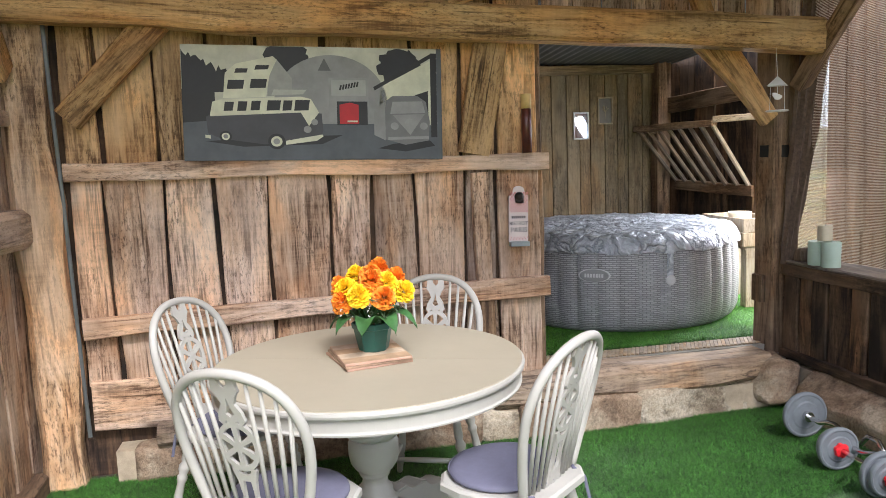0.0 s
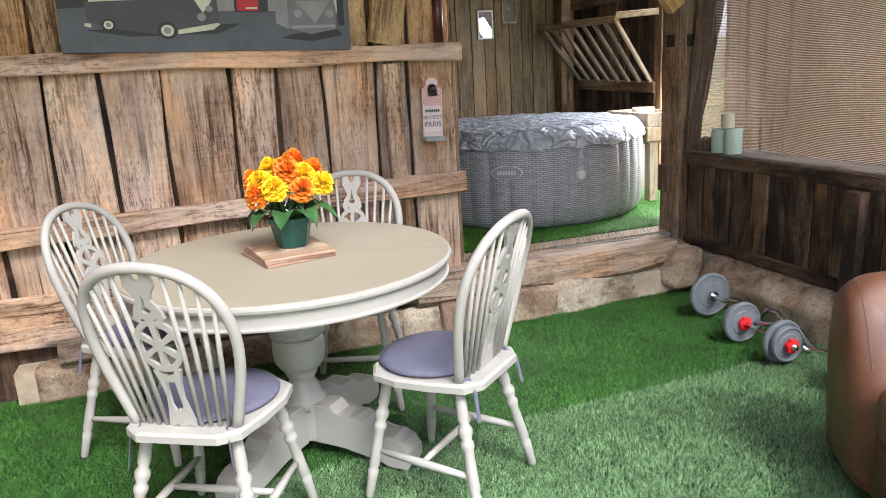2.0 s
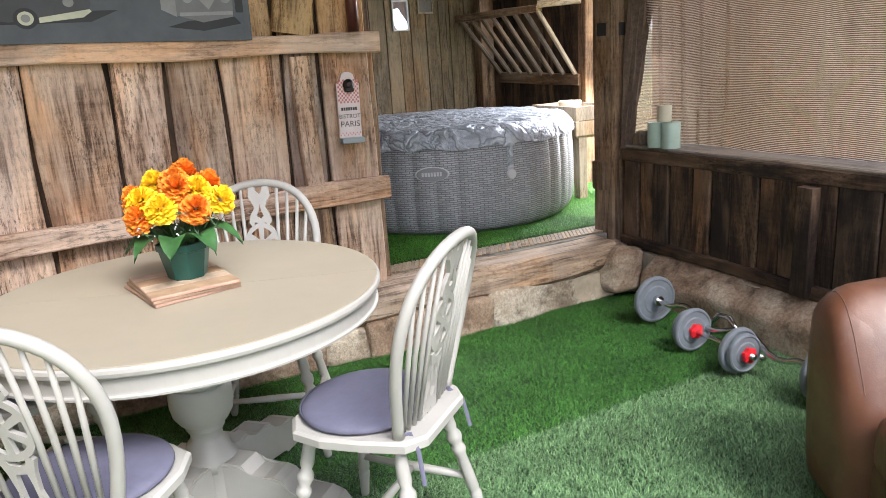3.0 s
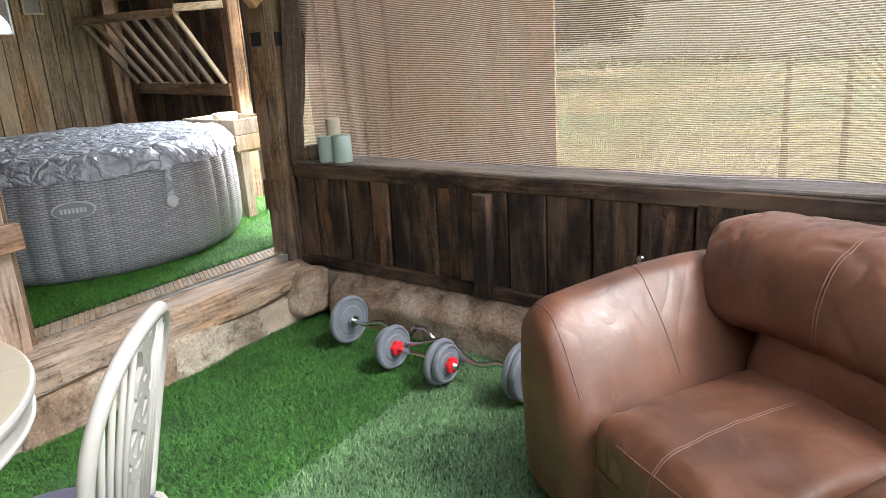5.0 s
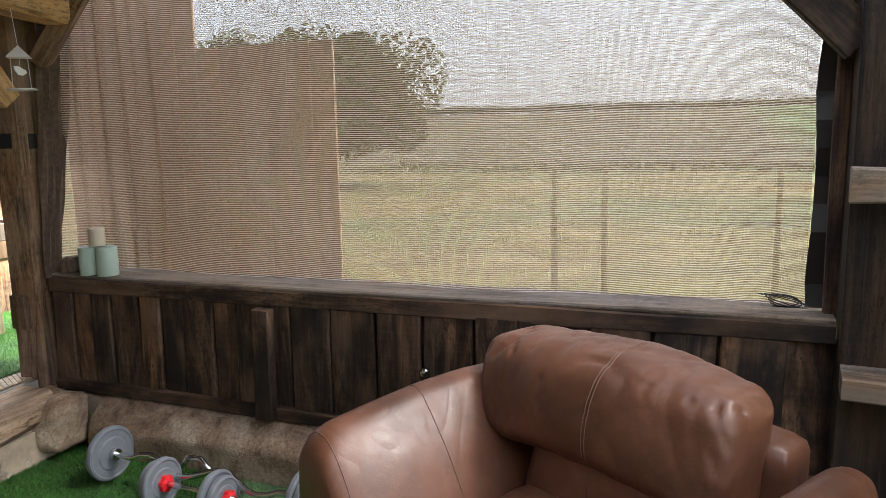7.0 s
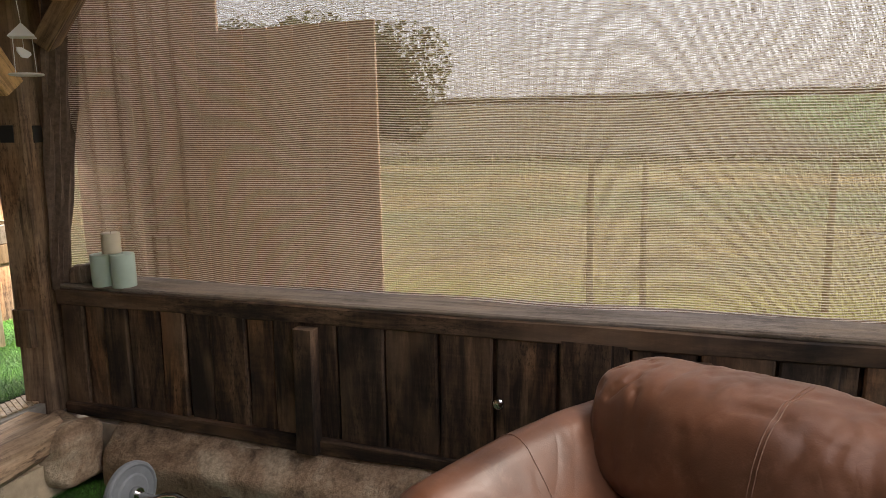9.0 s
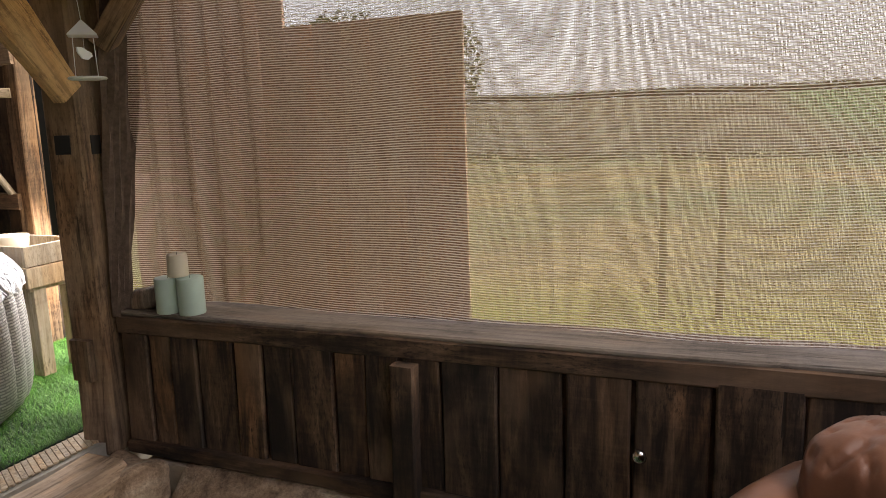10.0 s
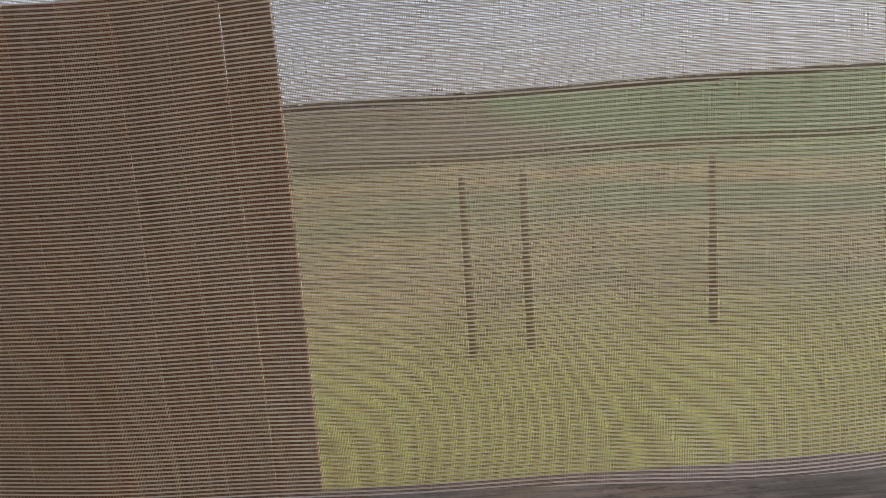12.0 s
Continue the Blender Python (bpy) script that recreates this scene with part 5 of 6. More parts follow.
def armchair():
    """Faces -y; x runs across it."""
    t = thing("armchair", (2.09, 1.44, 0.0), "wide creased brown leather armchair by the netted opening", "armchair", turn=150 + 90)
    W, D = 1.14, 0.93
    bm = bmesh.new()
    soft_box(bm, -W / 2 + 0.05, W / 2 - 0.05, 0.04, D - 0.03, 0.04, 0.28, 0.03)
    part("base", bm, leather, t, smooth=True)

    def arm_shape(p):
        """The arm leans outwards to its rolled top and climbs towards the back."""
        k = min(1, max(0, p.y / D))
        top = min(1.0, max(0, (p.z - 0.3) / 0.35))
        inner = min(1.0, max(0.0, (0.6 - abs(p.x)) / 0.33))
        sign = 1 if p.x > 0 else -1
        crown = 0.035 * math.sin(math.pi * inner) * top
        return Vector((p.x + sign * (0.012 * top + 0.17 * inner * top ** 1.3), p.y, p.z + (0.02 * math.sin(k * 3.1) + 0.03 * k) * top + crown - 0.02 * top))
    for s in (-1, 1):
        bm = bmesh.new()
        x0, x1 = (0.27, W / 2) if s > 0 else (-W / 2 - 0.06, -0.27)
        soft_box(bm, x0, x1, 0.0, D - 0.08, 0.03, 0.645, 0.08, n=(12, 26, 18), puff=(0.015, 0.02, 0.02), wr=0.003, seed=s * 3, shape=arm_shape)
        tree = BVHTree.FromBMesh(bm)
        arm = part("arm", bm, leather, t, smooth=True)
        xc = (x0 + x1) / 2 + 0.01 * s
        for yy in (0.035, 0.36):
            sewn(tree, (xc, yy, 0.36), [(xc + 0.5 * math.cos(a) * s, yy, 0.36 + 0.5 * math.sin(a)) for a in [-0.4 + 3.0 * i / 150 for i in range(151)]], arm)
    bm = bmesh.new()
    soft_box(bm, -0.275, 0.275, 0.02, 0.62, 0.26, 0.445, 0.05, n=(40, 40, 14), puff=(0.0, 0.025, 0.03), wr=0.007, seed=7, shape=lambda p: p + Vector((0, 0.03 * max(0.0, 0.2 - abs(noise.noise(Vector((p.x * 20, 1.5, p.z * 5))))) if p.y < 0.2 else 0.0, 0)) - Vector((0, 0, 0.014 * max(0.0, 0.16 - abs(noise.noise(Vector((p.x * 6 + 3, p.y * 14, p.z * 6))))) * 2)))
    tree = BVHTree.FromBMesh(bm)
    seat = part("seat_cushion", bm, leather, t, "brown leather seat cushion with a cross seam", smooth=True)
    for x in (-0.004, 0.004):
        sewn(tree, (x, 0.3, 0.3), [(x, 0.3 - 1.5 * math.cos(a), 0.3 + 1.5 * math.sin(a)) for a in [-0.3 + 0.018 * i for i in range(150)]], seat, 0.0013)
    sewn(tree, (0, 0.3, 0.25), [(-0.262 + 0.524 * i / 120, -0.19, 0.52) for i in range(121)], seat, 0.0016)

    def lean(p):
        return Vector((p.x, p.y + (p.z - 0.42) * 0.28, p.z))
    bm = bmesh.new()
    soft_box(bm, -0.5, 0.4, 0.74, 0.9, 0.04, 0.7, 0.04, n=(14, 8, 14), wr=0.004, shape=lambda p: Vector((p.x, p.y + max(0, p.z - 0.5) * 0.1, p.z)))
    part("back_frame", bm, leather, t, smooth=True)
    bm = bmesh.new()
    soft_box(bm, -0.29, 0.29, 0.54, 0.74, 0.38, 0.66, 0.07, n=(36, 16, 22), puff=(0, 0.03, 0), wr=0.01, seed=13, shape=lean)
    tree = BVHTree.FromBMesh(bm)
    lumbar = part("lumbar_cushion", bm, leather, t, "brown leather lower back cushion", smooth=True)

    sewn(tree, (-0.02, 0.72, 0.5), [(-0.02, 0.2, 0.36 + 0.005 * i) for i in range(56)], lumbar)

    def top_shape(p):
        q = lean(p)
        q.z += 0.015 * math.cos(p.x * 5.5) - 0.05 * max(0, p.x - 0.0) * 1.2 - 0.004 * math.cos(p.x * 40) * math.exp(-((abs(p.x) - 0.36) / 0.07) ** 2) + 0.002 * math.sin(p.x * 70 + p.z * 30) * min(1, abs(p.x) / 0.3)
        q.y += 0.012 * math.sin(p.x * 9 + 1) * 0.5
        rim = max(0.0, min(1.0, (p.z - 0.72) / 0.1)) + max(0.0, min(1.0, (abs(p.x + 0.04) - 0.26) / 0.12)) + 0.35
        pull = abs(noise.noise(Vector((p.x * 11 + p.z * 5, 4.0, p.z * 3.5))))
        q.y += 0.02 * max(0.0, 0.2 - pull)
        fold = abs(noise.noise(Vector((p.x * 13, p.y * 5, p.z * 7)))) + 0.5 * abs(noise.noise(Vector((p.x * 27, p.y * 12, p.z * 11))))
        q.z -= 0.008 * rim * max(0.0, 0.22 - fold) * 3
        q.y += 0.008 * rim * max(0.0, 0.22 - fold) * 3
        return q
    bm = bmesh.new()
    soft_box(bm, -0.515, 0.345, 0.5, 0.74, 0.55, 0.84, 0.06, n=(70, 26, 36), puff=(0.0, 0.05, 0.012), wr=0.0045, seed=21, shape=top_shape)
    tree = BVHTree.FromBMesh(bm)
    head = part("back_cushion", bm, leather, t, "plump creased brown leather back cushion", smooth=True)
    for s in (-0.029, -0.019):
        sewn(tree, (s, 0.71, 0.7), [(s, 0.71 - 0.6 * math.cos(a), 0.7 + 0.6 * math.sin(a)) for a in [-0.5 + 0.021 * i for i in range(120)]], head, 0.0014)


armchair()


# ---- weights ----
def weight_disc(bm, r, w, m):
    lathe(bm, [(0.012, -w / 2), (r * 0.55, -w / 2), (r * 0.62, -w / 2 + 0.004), (r * 0.84, -w / 2 + 0.004), (r * 0.9, -w / 2), (r * 0.97, -w / 2 + 0.003), (r, -w * 0.2), (r, w * 0.2), (r * 0.97, w / 2 - 0.003), (r * 0.9, w / 2), (r * 0.84, w / 2 - 0.004), (r * 0.62, w / 2 - 0.004), (r * 0.55, w / 2), (0.012, w / 2)], 40, m=m)


def curl_bar():
    a, b = Vector((3.0, 3.30, 0.118)), Vector((2.925, 2.29, 0.118))
    t = thing("curl_bar", (2.965, 2.83, 0), "chrome cranked barbell with grey weight plates resting on the turf", "barbell")
    off = Vector((2.965, 2.83, 0))
    d = (b - a).normalized()
    rot = d.to_track_quat("Z", "Y").to_matrix().to_4x4()
    bm = bmesh.new()
    L = (b - a).length
    up = Vector((0.7, 0, 0.7))
    pts = [a - d * 0.1, a, a + d * 0.12]
    for i in range(1, 16):
        u = 0.12 + (L - 0.24) * i / 16
        pts.append(a + d * u + Vector((0.6, 0, 0.9)) * (0.026 * math.sin(i / 16 * math.pi * 4)))
    pts += [b - d * 0.12, b, b + d * 0.1]
    tube(bm, [p - off for p in pts], 0.0125, 14)
    part("bar", bm, chrome, t, smooth=True)
    for p in (a, b):
        for k in ((0,) if p is a else (0, 1)):
            bm = bmesh.new()
            weight_disc(bm, 0.118, 0.032, rot)
            part("weight_plate", bm, plate_grey, t, "round grey vinyl weight plate", at=Matrix.Translation(p - off + d * 0.034 * k))
    bm = bmesh.new()
    lathe(bm, [(0.026, -0.012), (0.028, 0.0), (0.026, 0.012)], 12, m=rot)
    part("collar", bm, chrome, t, at=Matrix.Translation(a - off + d * 0.03))


def dumbbell(name, a, b, r, plates, label):
    a, b = Vector(a), Vector(b)
    off = Vector(((a.x + b.x) / 2, (a.y + b.y) / 2, 0))
    t = thing(name, off, label, "dumbbell", "weights on the turf")
    d = (b - a).normalized()
    rot = d.to_track_quat("Z", "Y").to_matrix().to_4x4()
    bm = bmesh.new()
    tube(bm, [a - d * 0.09 - off, (a + b) / 2 - off, b + d * 0.09 - off], 0.0125, 14)
    part("bar", bm, chrome, t, smooth=True)
    for p, s in ((a, -1), (b, 1)):
        for k in range(plates):
            bm = bmesh.new()
            weight_disc(bm, r * (1 - 0.17 * k), 0.03, rot)
            part("weight_plate", bm, plate_grey, t, "round grey vinyl weight plate", at=Matrix.Translation(p - off + d * (0.031 * k * s)))
        bm = bmesh.new()
        lathe(bm, [(0.014, -0.012), (0.029, -0.01), (0.029, 0.008), (0.016, 0.012)], 48, m=rot, wave=lambda q, z: 1 + (0.16 if int(q / (2 * math.pi) * 12) % 2 else 0))
        part("collar", bm, red_plastic, t, "red star-shaped locking collar", at=Matrix.Translation(p - off + d * ((0.031 * plates) * s if s > 0 else 0.026)))


curl_bar()
dumbbell("dumbbell", (2.885, 2.925, 0.1), (2.865, 2.645, 0.1), 0.1, 2, "short dumbbell with grey plates and red collars on the turf")
bm = bmesh.new()
handle = thing("bar_handle", (3.02, 2.86, 0), "bent chrome handle of a second bar lying behind the dumbbell", "barbell", "weights on the turf")
tube(bm, [(0.0 + 0.0, 0.1, 0.012), (0.0, 0.09, 0.09), (0.0, 0.04, 0.15), (0, -0.02, 0.15), (0, -0.07, 0.1), (0.02, -0.12, 0.03), (0.02, -0.2, 0.013)], 0.0125, 12)
part("bar", bm, chrome, handle, smooth=True)


# ---- candles and things on the wall ----
def candle(x, y, z, r, h, mat, label, turn=0):
    t = thing("candle", (x, y, z), label, "candle", "candles on the sill", turn)
    bm = bmesh.new()
    lathe(bm, [(r * 0.97, 0), (r, 0.003), (r, h - 0.004), (r * 0.96, h), (r * 0.6, h - 0.004)], 32, wave=lambda a, zz: 1 + 0.006 * math.sin(3 * a + zz * 40))
    part("wax", bm, mat, t, smooth=True)
    bm = bmesh.new()
    tube(bm, [(0, 0, h - 0.006), (0.001, 0, h), (0.003, 0, h + 0.007)], 0.001, 6)
    part("wick", bm, black, t)


candle(3.366, 3.7, SILL_Z, 0.049, 0.135, wax_green, "pale sage pillar candle standing on the sill")
candle(3.372, 3.598, SILL_Z, 0.049, 0.14, wax_green, "pale sage pillar candle standing on the sill")
candle(3.372, 3.65, SILL_Z + 0.141, 0.038, 0.085, wax_cream, "short cream pillar candle balanced on two green candles")


def flat_shape(parent, name, pts, mat, depth, x0, z0, s, label=""):
    """A flat painted patch on the canvas: outline in hundredths of the canvas."""
    bm = bmesh.new()
    bm.faces.new([bm.verts.new((x0 + x * s[0] / 100, -depth, z0 + z * s[1] / 100)) for x, z in pts])
    bmesh.ops.triangulate(bm, faces=bm.faces[:])
    for f in bm.faces:
        if f.normal.y > 0:
            f.normal_flip()
    return part(name, bm, mat, parent, label)


def arc(cx, cz, r, a0=0, a1=360, n=20, e=1.0):
    return [(cx + r * math.cos(radians(a0 + (a1 - a0) * i / n)), cz + e * r * math.sin(radians(a0 + (a1 - a0) * i / n))) for i in range(n if a1 - a0 == 360 else n + 1)]


def canvas():
    w, h = 1.245, 0.545
    t = thing("canvas_picture", (0.02, 3.80, 1.515), "wide grey canvas print of camper vans on the wall rail", "picture")
    t.matrix_world = pose(0.024, 3.785, 1.522, -3, 1.8, 0)
    ink = {}

    def tone(k, c):
        if k not in ink:
            ink[k] = plain("print_" + k, c, 0.55, var=0.18, scale=9, relief=0.03)
        return ink[k]
    bm = bmesh.new()
    box(bm, 0, w, 0, 0.02, 0, h, 0.002)
    part("canvas", bm, tone("dark_edge", (0.03, 0.035, 0.04)), t)
    S = (w, h)
    e = 2.1

    def put(name, pts, c, layer, label=""):
        flat_shape(t, name, pts, c, 0.0004 * layer, 0, 0, S, label)
    sky_c, road, mid_g, lt, dk = tone("sky", (0.5, 0.5, 0.4)), tone("tarmac", (0.085, 0.095, 0.105)), tone("grey", (0.26, 0.26, 0.25)), tone("cream", (0.62, 0.62, 0.47)), tone("dark", (0.02, 0.02, 0.022))
    bus, red_c, black_c = tone("bus_grey", (0.055, 0.055, 0.06)), tone("red", (0.5, 0.015, 0.02)), tone("blind", (0.02, 0.02, 0.02))
    put("painted_sky", [(0, 0), (100, 0), (100, 100), (0, 100)], sky_c, 1)
    put("painted_road", [(0, 0), (100, 0), (100, 30), (60, 38), (0, 36)], road, 2)
    put("painted_fence", [(0, 33), (12, 35), (12, 62), (0, 62)], black_c, 3)
    rr = random.Random(3)
    for cx, cz, r, n in ((9, 82, 13, 40), (39, 92, 8, 30), (83, 84, 9, 36)):
        put("painted_tree", [(cx + (r * (0.8 + 0.35 * rr.random())) * math.cos(a), cz + min(99.5 - cz, (r * 1.7 * (0.8 + 0.35 * rr.random())) * math.sin(a))) for a in [2 * math.pi * i / n for i in range(n)]] if cx != 9 else [(0.2, 58)] + [(0.2 + i * 0.9, 96 - (i % 3) * 5 * rr.random() - i * 0.9) for i in range(22)] + [(20, 60)], dk, 4)
    put("painted_garage", [(33, 32)] + arc(56, 50, 22, 180, 0, 24, 1.95) + [(78, 32)], mid_g, 5)
    put("garage_front", [(55, 34), (70.5, 34), (70.5, 73), (55, 73)], tone("light_grey", (0.27, 0.27, 0.26)), 6)
    put("garage_sign", [(56, 57), (69.5, 57), (69.5, 71), (56, 71)], tone("pale_grey", (0.34, 0.34, 0.32)), 7)
    for i in range(7):
        put("painted_letter_bar", [(59 + i * 1.1, 62 + i * 0.5), (59.7 + i * 1.1, 62 + i * 0.5), (60.2 + i * 1.1, 66.5 + i * 0.5), (59.5 + i * 1.1, 66.5 + i * 0.5)], dk, 8)
    put("garage_door", [(58, 31), (70, 31), (70, 52), (58, 52)], dk, 8)
    put("painted_red_van", [(59, 32), (66.5, 32), (66.5, 49), (63, 51), (59, 49)], red_c, 9)
    put("painted_bumper", [(62, 33.5), (66, 33.5), (66, 35), (62, 35)], lt, 10)
    put("painted_triangle", [(51, 79), (56, 79), (53.5, 90)], tone("line_grey", (0.12, 0.12, 0.12)), 7)
    put("painted_shed", [(74, 40), (100, 34), (100, 95), (76, 66)], lt, 5)
    put("painted_shed_roof", [(73, 62), (96, 92), (96, 96), (72.5, 65)], black_c, 6)
    put("painted_shed_post", [(95.5, 20), (98, 20), (98, 96), (95.5, 96)], dk, 7)
    put("painted_edge", [(98, 0), (100, 0), (100, 100), (98, 100)], tone("side_grey", (0.09, 0.1, 0.11)), 8)
    put("painted_window", [(89, 38), (94.5, 37), (94.5, 62), (89, 58)], black_c, 7)
    put("painted_shadow", [(8, 17), (22, 12), (52, 14), (60, 22), (30, 20)], dk, 8)
    put("camper_body", [(9, 24), (8.5, 38), (10, 40), (48, 42), (52, 41), (52.5, 26), (51, 18), (30, 14), (14, 19)], bus, 9)
    put("camper_upper", [(10, 40), (11, 51), (14, 53), (44, 56), (48, 54), (51, 42), (47, 30), (44, 42), (10, 38.5)], lt, 10)
    put("camper_roof", [(15, 54), (16, 76), (20, 84), (34, 91), (35.5, 88), (32, 72), (31, 55.5)], lt, 10)
    put("camper_tent", [(35.5, 88), (41, 72), (41, 58), (31.5, 56), (32, 72)], tone("tent_grey", (0.3, 0.3, 0.27)), 9)
    put("camper_roof_rack", [(33, 57), (45, 58), (46.5, 62), (34, 62)], tone("rack", (0.42, 0.42, 0.36)), 11)
    for x0, z0, dx, dz in ((16.5, 62, 6, 8), (25, 63, 6, 8), (19.5, 76, 4.5, 4), (27, 79, 5, 4), (15, 43, 3.4, 8), (20, 43, 3.4, 8.5), (25, 43.5, 3.4, 8.5), (31, 43.5, 5, 9), (37, 43.5, 3.4, 9), (41.5, 43.5, 5.5, 9.5)):
        put("painted_window", [(x0, z0), (x0 + dx, z0 + 0.4), (x0 + dx + 0.6, z0 + dz), (x0 + 0.6, z0 + dz)], black_c, 12)
    for cx, cz, r in ((15.5, 21, 2.3), (34.5, 16.5, 3.3)):
        put("painted_tyre", arc(cx, cz, r, e=e), dk, 12)
        put("painted_hub", arc(cx, cz, r * 0.66, e=e), lt, 13)
        put("painted_hub_cap", arc(cx, cz, r * 0.38, e=e), mid_g, 14)
    put("painted_bumper", [(38, 13.5), (50, 17), (52.5, 21), (52, 22.5), (38, 17)], lt, 14)
    put("painted_bumper", [(8, 20), (10, 19), (10, 22), (8, 22.5)], lt, 14)
    put("painted_badge", arc(49.2, 33.5, 1.3, e=e), mid_g, 15)
    put("painted_lamp", arc(46.4, 27, 1.5, e=e), mid_g, 15)
    g2, g3 = tone("bus_mid", (0.17, 0.17, 0.17)), tone("bus_light", (0.3, 0.3, 0.29))
    put("second_van", [(77, 18), (76, 34), (77.5, 53), (80, 57), (90, 57.5), (93.5, 52), (95, 34), (94.5, 17), (85, 13)], g2, 9)
    put("second_van_side", [(72.5, 22), (72.5, 45), (77, 53), (77, 17)], mid_g, 10)
    put("second_van_screen", [(79, 41), (80, 52), (92, 52.5), (93.2, 42)], g3, 11)
    put("second_van_nose", [(80, 40), (93, 41), (87, 22)], mid_g, 11)
    put("painted_bumper", [(78, 17.5), (94.5, 18.5), (94.5, 21), (78, 20)], g3, 12)
    for cx in (80.7, 92.5):
        put("painted_lamp", arc(cx, 30, 1.6, e=e), g3, 13)
    put("painted_badge", arc(86.8, 33, 1.9, e=e), g3, 13)
    put("painted_shadow", [(74, 10), (85, 7), (97, 12), (95, 17), (80, 14)], dk, 8)


canvas()


def text(parent, words, size, at, mat, name="lettering"):
    cu = bpy.data.curves.new(name, "FONT")
    cu.body, cu.size, cu.align_x, cu.extrude = words, size, "CENTER", 0.0004
    cu.materials.append(mat)
    ob = new(name, cu)
    ob.parent = parent
    ob.matrix_basis = at
    return ob


def bottle_sign():
    t = thing("bottle_opener_sign", (1.655, 3.825, 1.03), "red and white checked bistrot Paris bottle opener wall sign", "sign")
    t.matrix_world = pose(1.662, 3.8, 1.035, 0, 1.5, 0)
    w, h = 0.052, 0.27
    out = [(-w, 0.0), (w, 0.0), (w, h - 0.03), (0.036, h - 0.022), (0.03, h)] + [(0.03 * math.cos(a), h + 0.022 * math.sin(a)) for a in [0.4, 0.9, 1.57, 2.2, 2.75]] + [(-0.03, h), (-0.036, h - 0.022), (-w, h - 0.03)]
    enamel, sred, sgrey = plain("sign_white", (0.72, 0.62, 0.6), 0.4), plain("sign_red", (0.62, 0.2, 0.2), 0.45), plain("sign_grey", (0.03, 0.03, 0.035), 0.5)
    bm = bmesh.new()
    prism(bm, out, 0, 0.012)
    part("plate", bm, enamel, t)
    bm = bmesh.new()
    for i in range(12):
        for j in range(11):
            if (i + j) % 2:
                x, z = -w + 0.003 + i * 0.0082, 0.155 + j * 0.0095
                if abs(x + 0.004) < w - 0.004:
                    box(bm, x, x + 0.0078, -0.0008, 0.0, z, z + 0.009)
    for i in range(12):
        box(bm, -w + 0.003 + i * 0.0085, -w + 0.007 + i * 0.0085, -0.0008, 0, 0.01 + 0.008 * (i % 2), 0.017 + 0.008 * (i % 2))
    tagged(part("checks", bm, sred, t), kind="stuff")
    up = pose(0, -0.001, 0, 90)
    for words, size, z in (("BISTROT", 0.026, 0.088), ("PARIS", 0.037, 0.05)):
        text(t, words, size, pose(0, -0.001, z, 90, 0, 0), sgrey)
    for k in range(7):
        bm = bmesh.new()
        box(bm, -0.038 + 0.011 * k, -0.03 + 0.011 * k, -0.0012, 0, 0.122, 0.136)
        part("letter_bar", bm, sgrey, t)
    bm = bmesh.new()
    lathe(bm, [(0.006, 0), (0.024, 0.003), (0.026, 0.01), (0.02, 0.02), (0.012, 0.028), (0.004, 0.03)], 20, m=pose(0, 0, 0.235, 90))
    box(bm, -0.02, 0.02, -0.03, -0.002, 0.205, 0.222, 0.004)
    part("opener", bm, plain("cast_iron", (0.04, 0.03, 0.028), 0.5, 0.6), t, "dark cast iron bottle opener", smooth=False)
    bm = bmesh.new()
    box(bm, -w, w, -0.035, 0.012, -0.022, 0.002, 0.003)
    part("cap_tray", bm, plain("tray_grey", (0.33, 0.37, 0.38), 0.4), t, "pale grey bottle cap tray")


bottle_sign()
cand = thing("tube_ornament", (1.72, 3.8, 1.497), "dark red and straw coloured upright tube standing on the wall rail", "ornament")
for z0, z1, r, m in ((0, 0.225, 0.026, plain("dark_red_lacquer", (0.085, 0.022, 0.016), 0.3, var=0.4, scale=20)), (0.225, 0.3, 0.027, plain("straw_tube", (0.6, 0.42, 0.16), 0.6, var=0.15, scale=20))):
    bm = bmesh.new()
    lathe(bm, [(r, z0), (r, z1 - 0.002), (r * 0.9, z1)], 24)
    part("tube_section", bm, m, cand, smooth=True)


def lantern():
    t = thing("hanging_bird_feeder", (3.07, 3.66, 1.66), "small white tin bird ornament hanging from the beam", "ornament")
    bm = bmesh.new()
    lathe(bm, [(0.062, 0.135), (0.06, 0.139), (0.003, 0.185)], 4)
    part("roof", bm, white_paint, t)
    bm = bmesh.new()
    lathe(bm, [(0.055, 0.0), (0.06, 0.004), (0.055, 0.009)], 20)
    part("tray", bm, white_paint, t)
    bm = bmesh.new()
    prism(bm, [(-0.028, 0.085), (-0.03, 0.1), (-0.01, 0.1), (0.005, 0.093), (0.025, 0.085), (0.028, 0.075), (0.01, 0.063), (-0.012, 0.065)], -0.003, 0.003)
    part("bird_shape", bm, white_paint, t, "flat white tin bird")
    bm = bmesh.new()
    for x in (-0.045, 0.045):
        rod(bm, (x, 0, 0.006), (x * 0.9, 0, 0.14), 0.0013, 6)
    rod(bm, (0, 0, 0.18), (0, 0.02, 0.36), 0.0013, 6)
    rod(bm, (0, 0, 0.14), (0, 0, 0.09), 0.001, 6)
    part("cord", bm, white_paint, t)


lantern()
bolt = thing("door_knob", (3.27, 1.95, 0.52), "small shiny metal bolt head on the dark side boards", "knob")
bm = bmesh.new()
lathe(bm, [(0.008, 0), (0.009, 0.01), (0.02, 0.013), (0.022, 0.022), (0.015, 0.03), (0.004, 0.032)], 16, m=pose(0.045, 0, 0, 0, -90))
part("knob", bm, chrome, bolt, smooth=True)


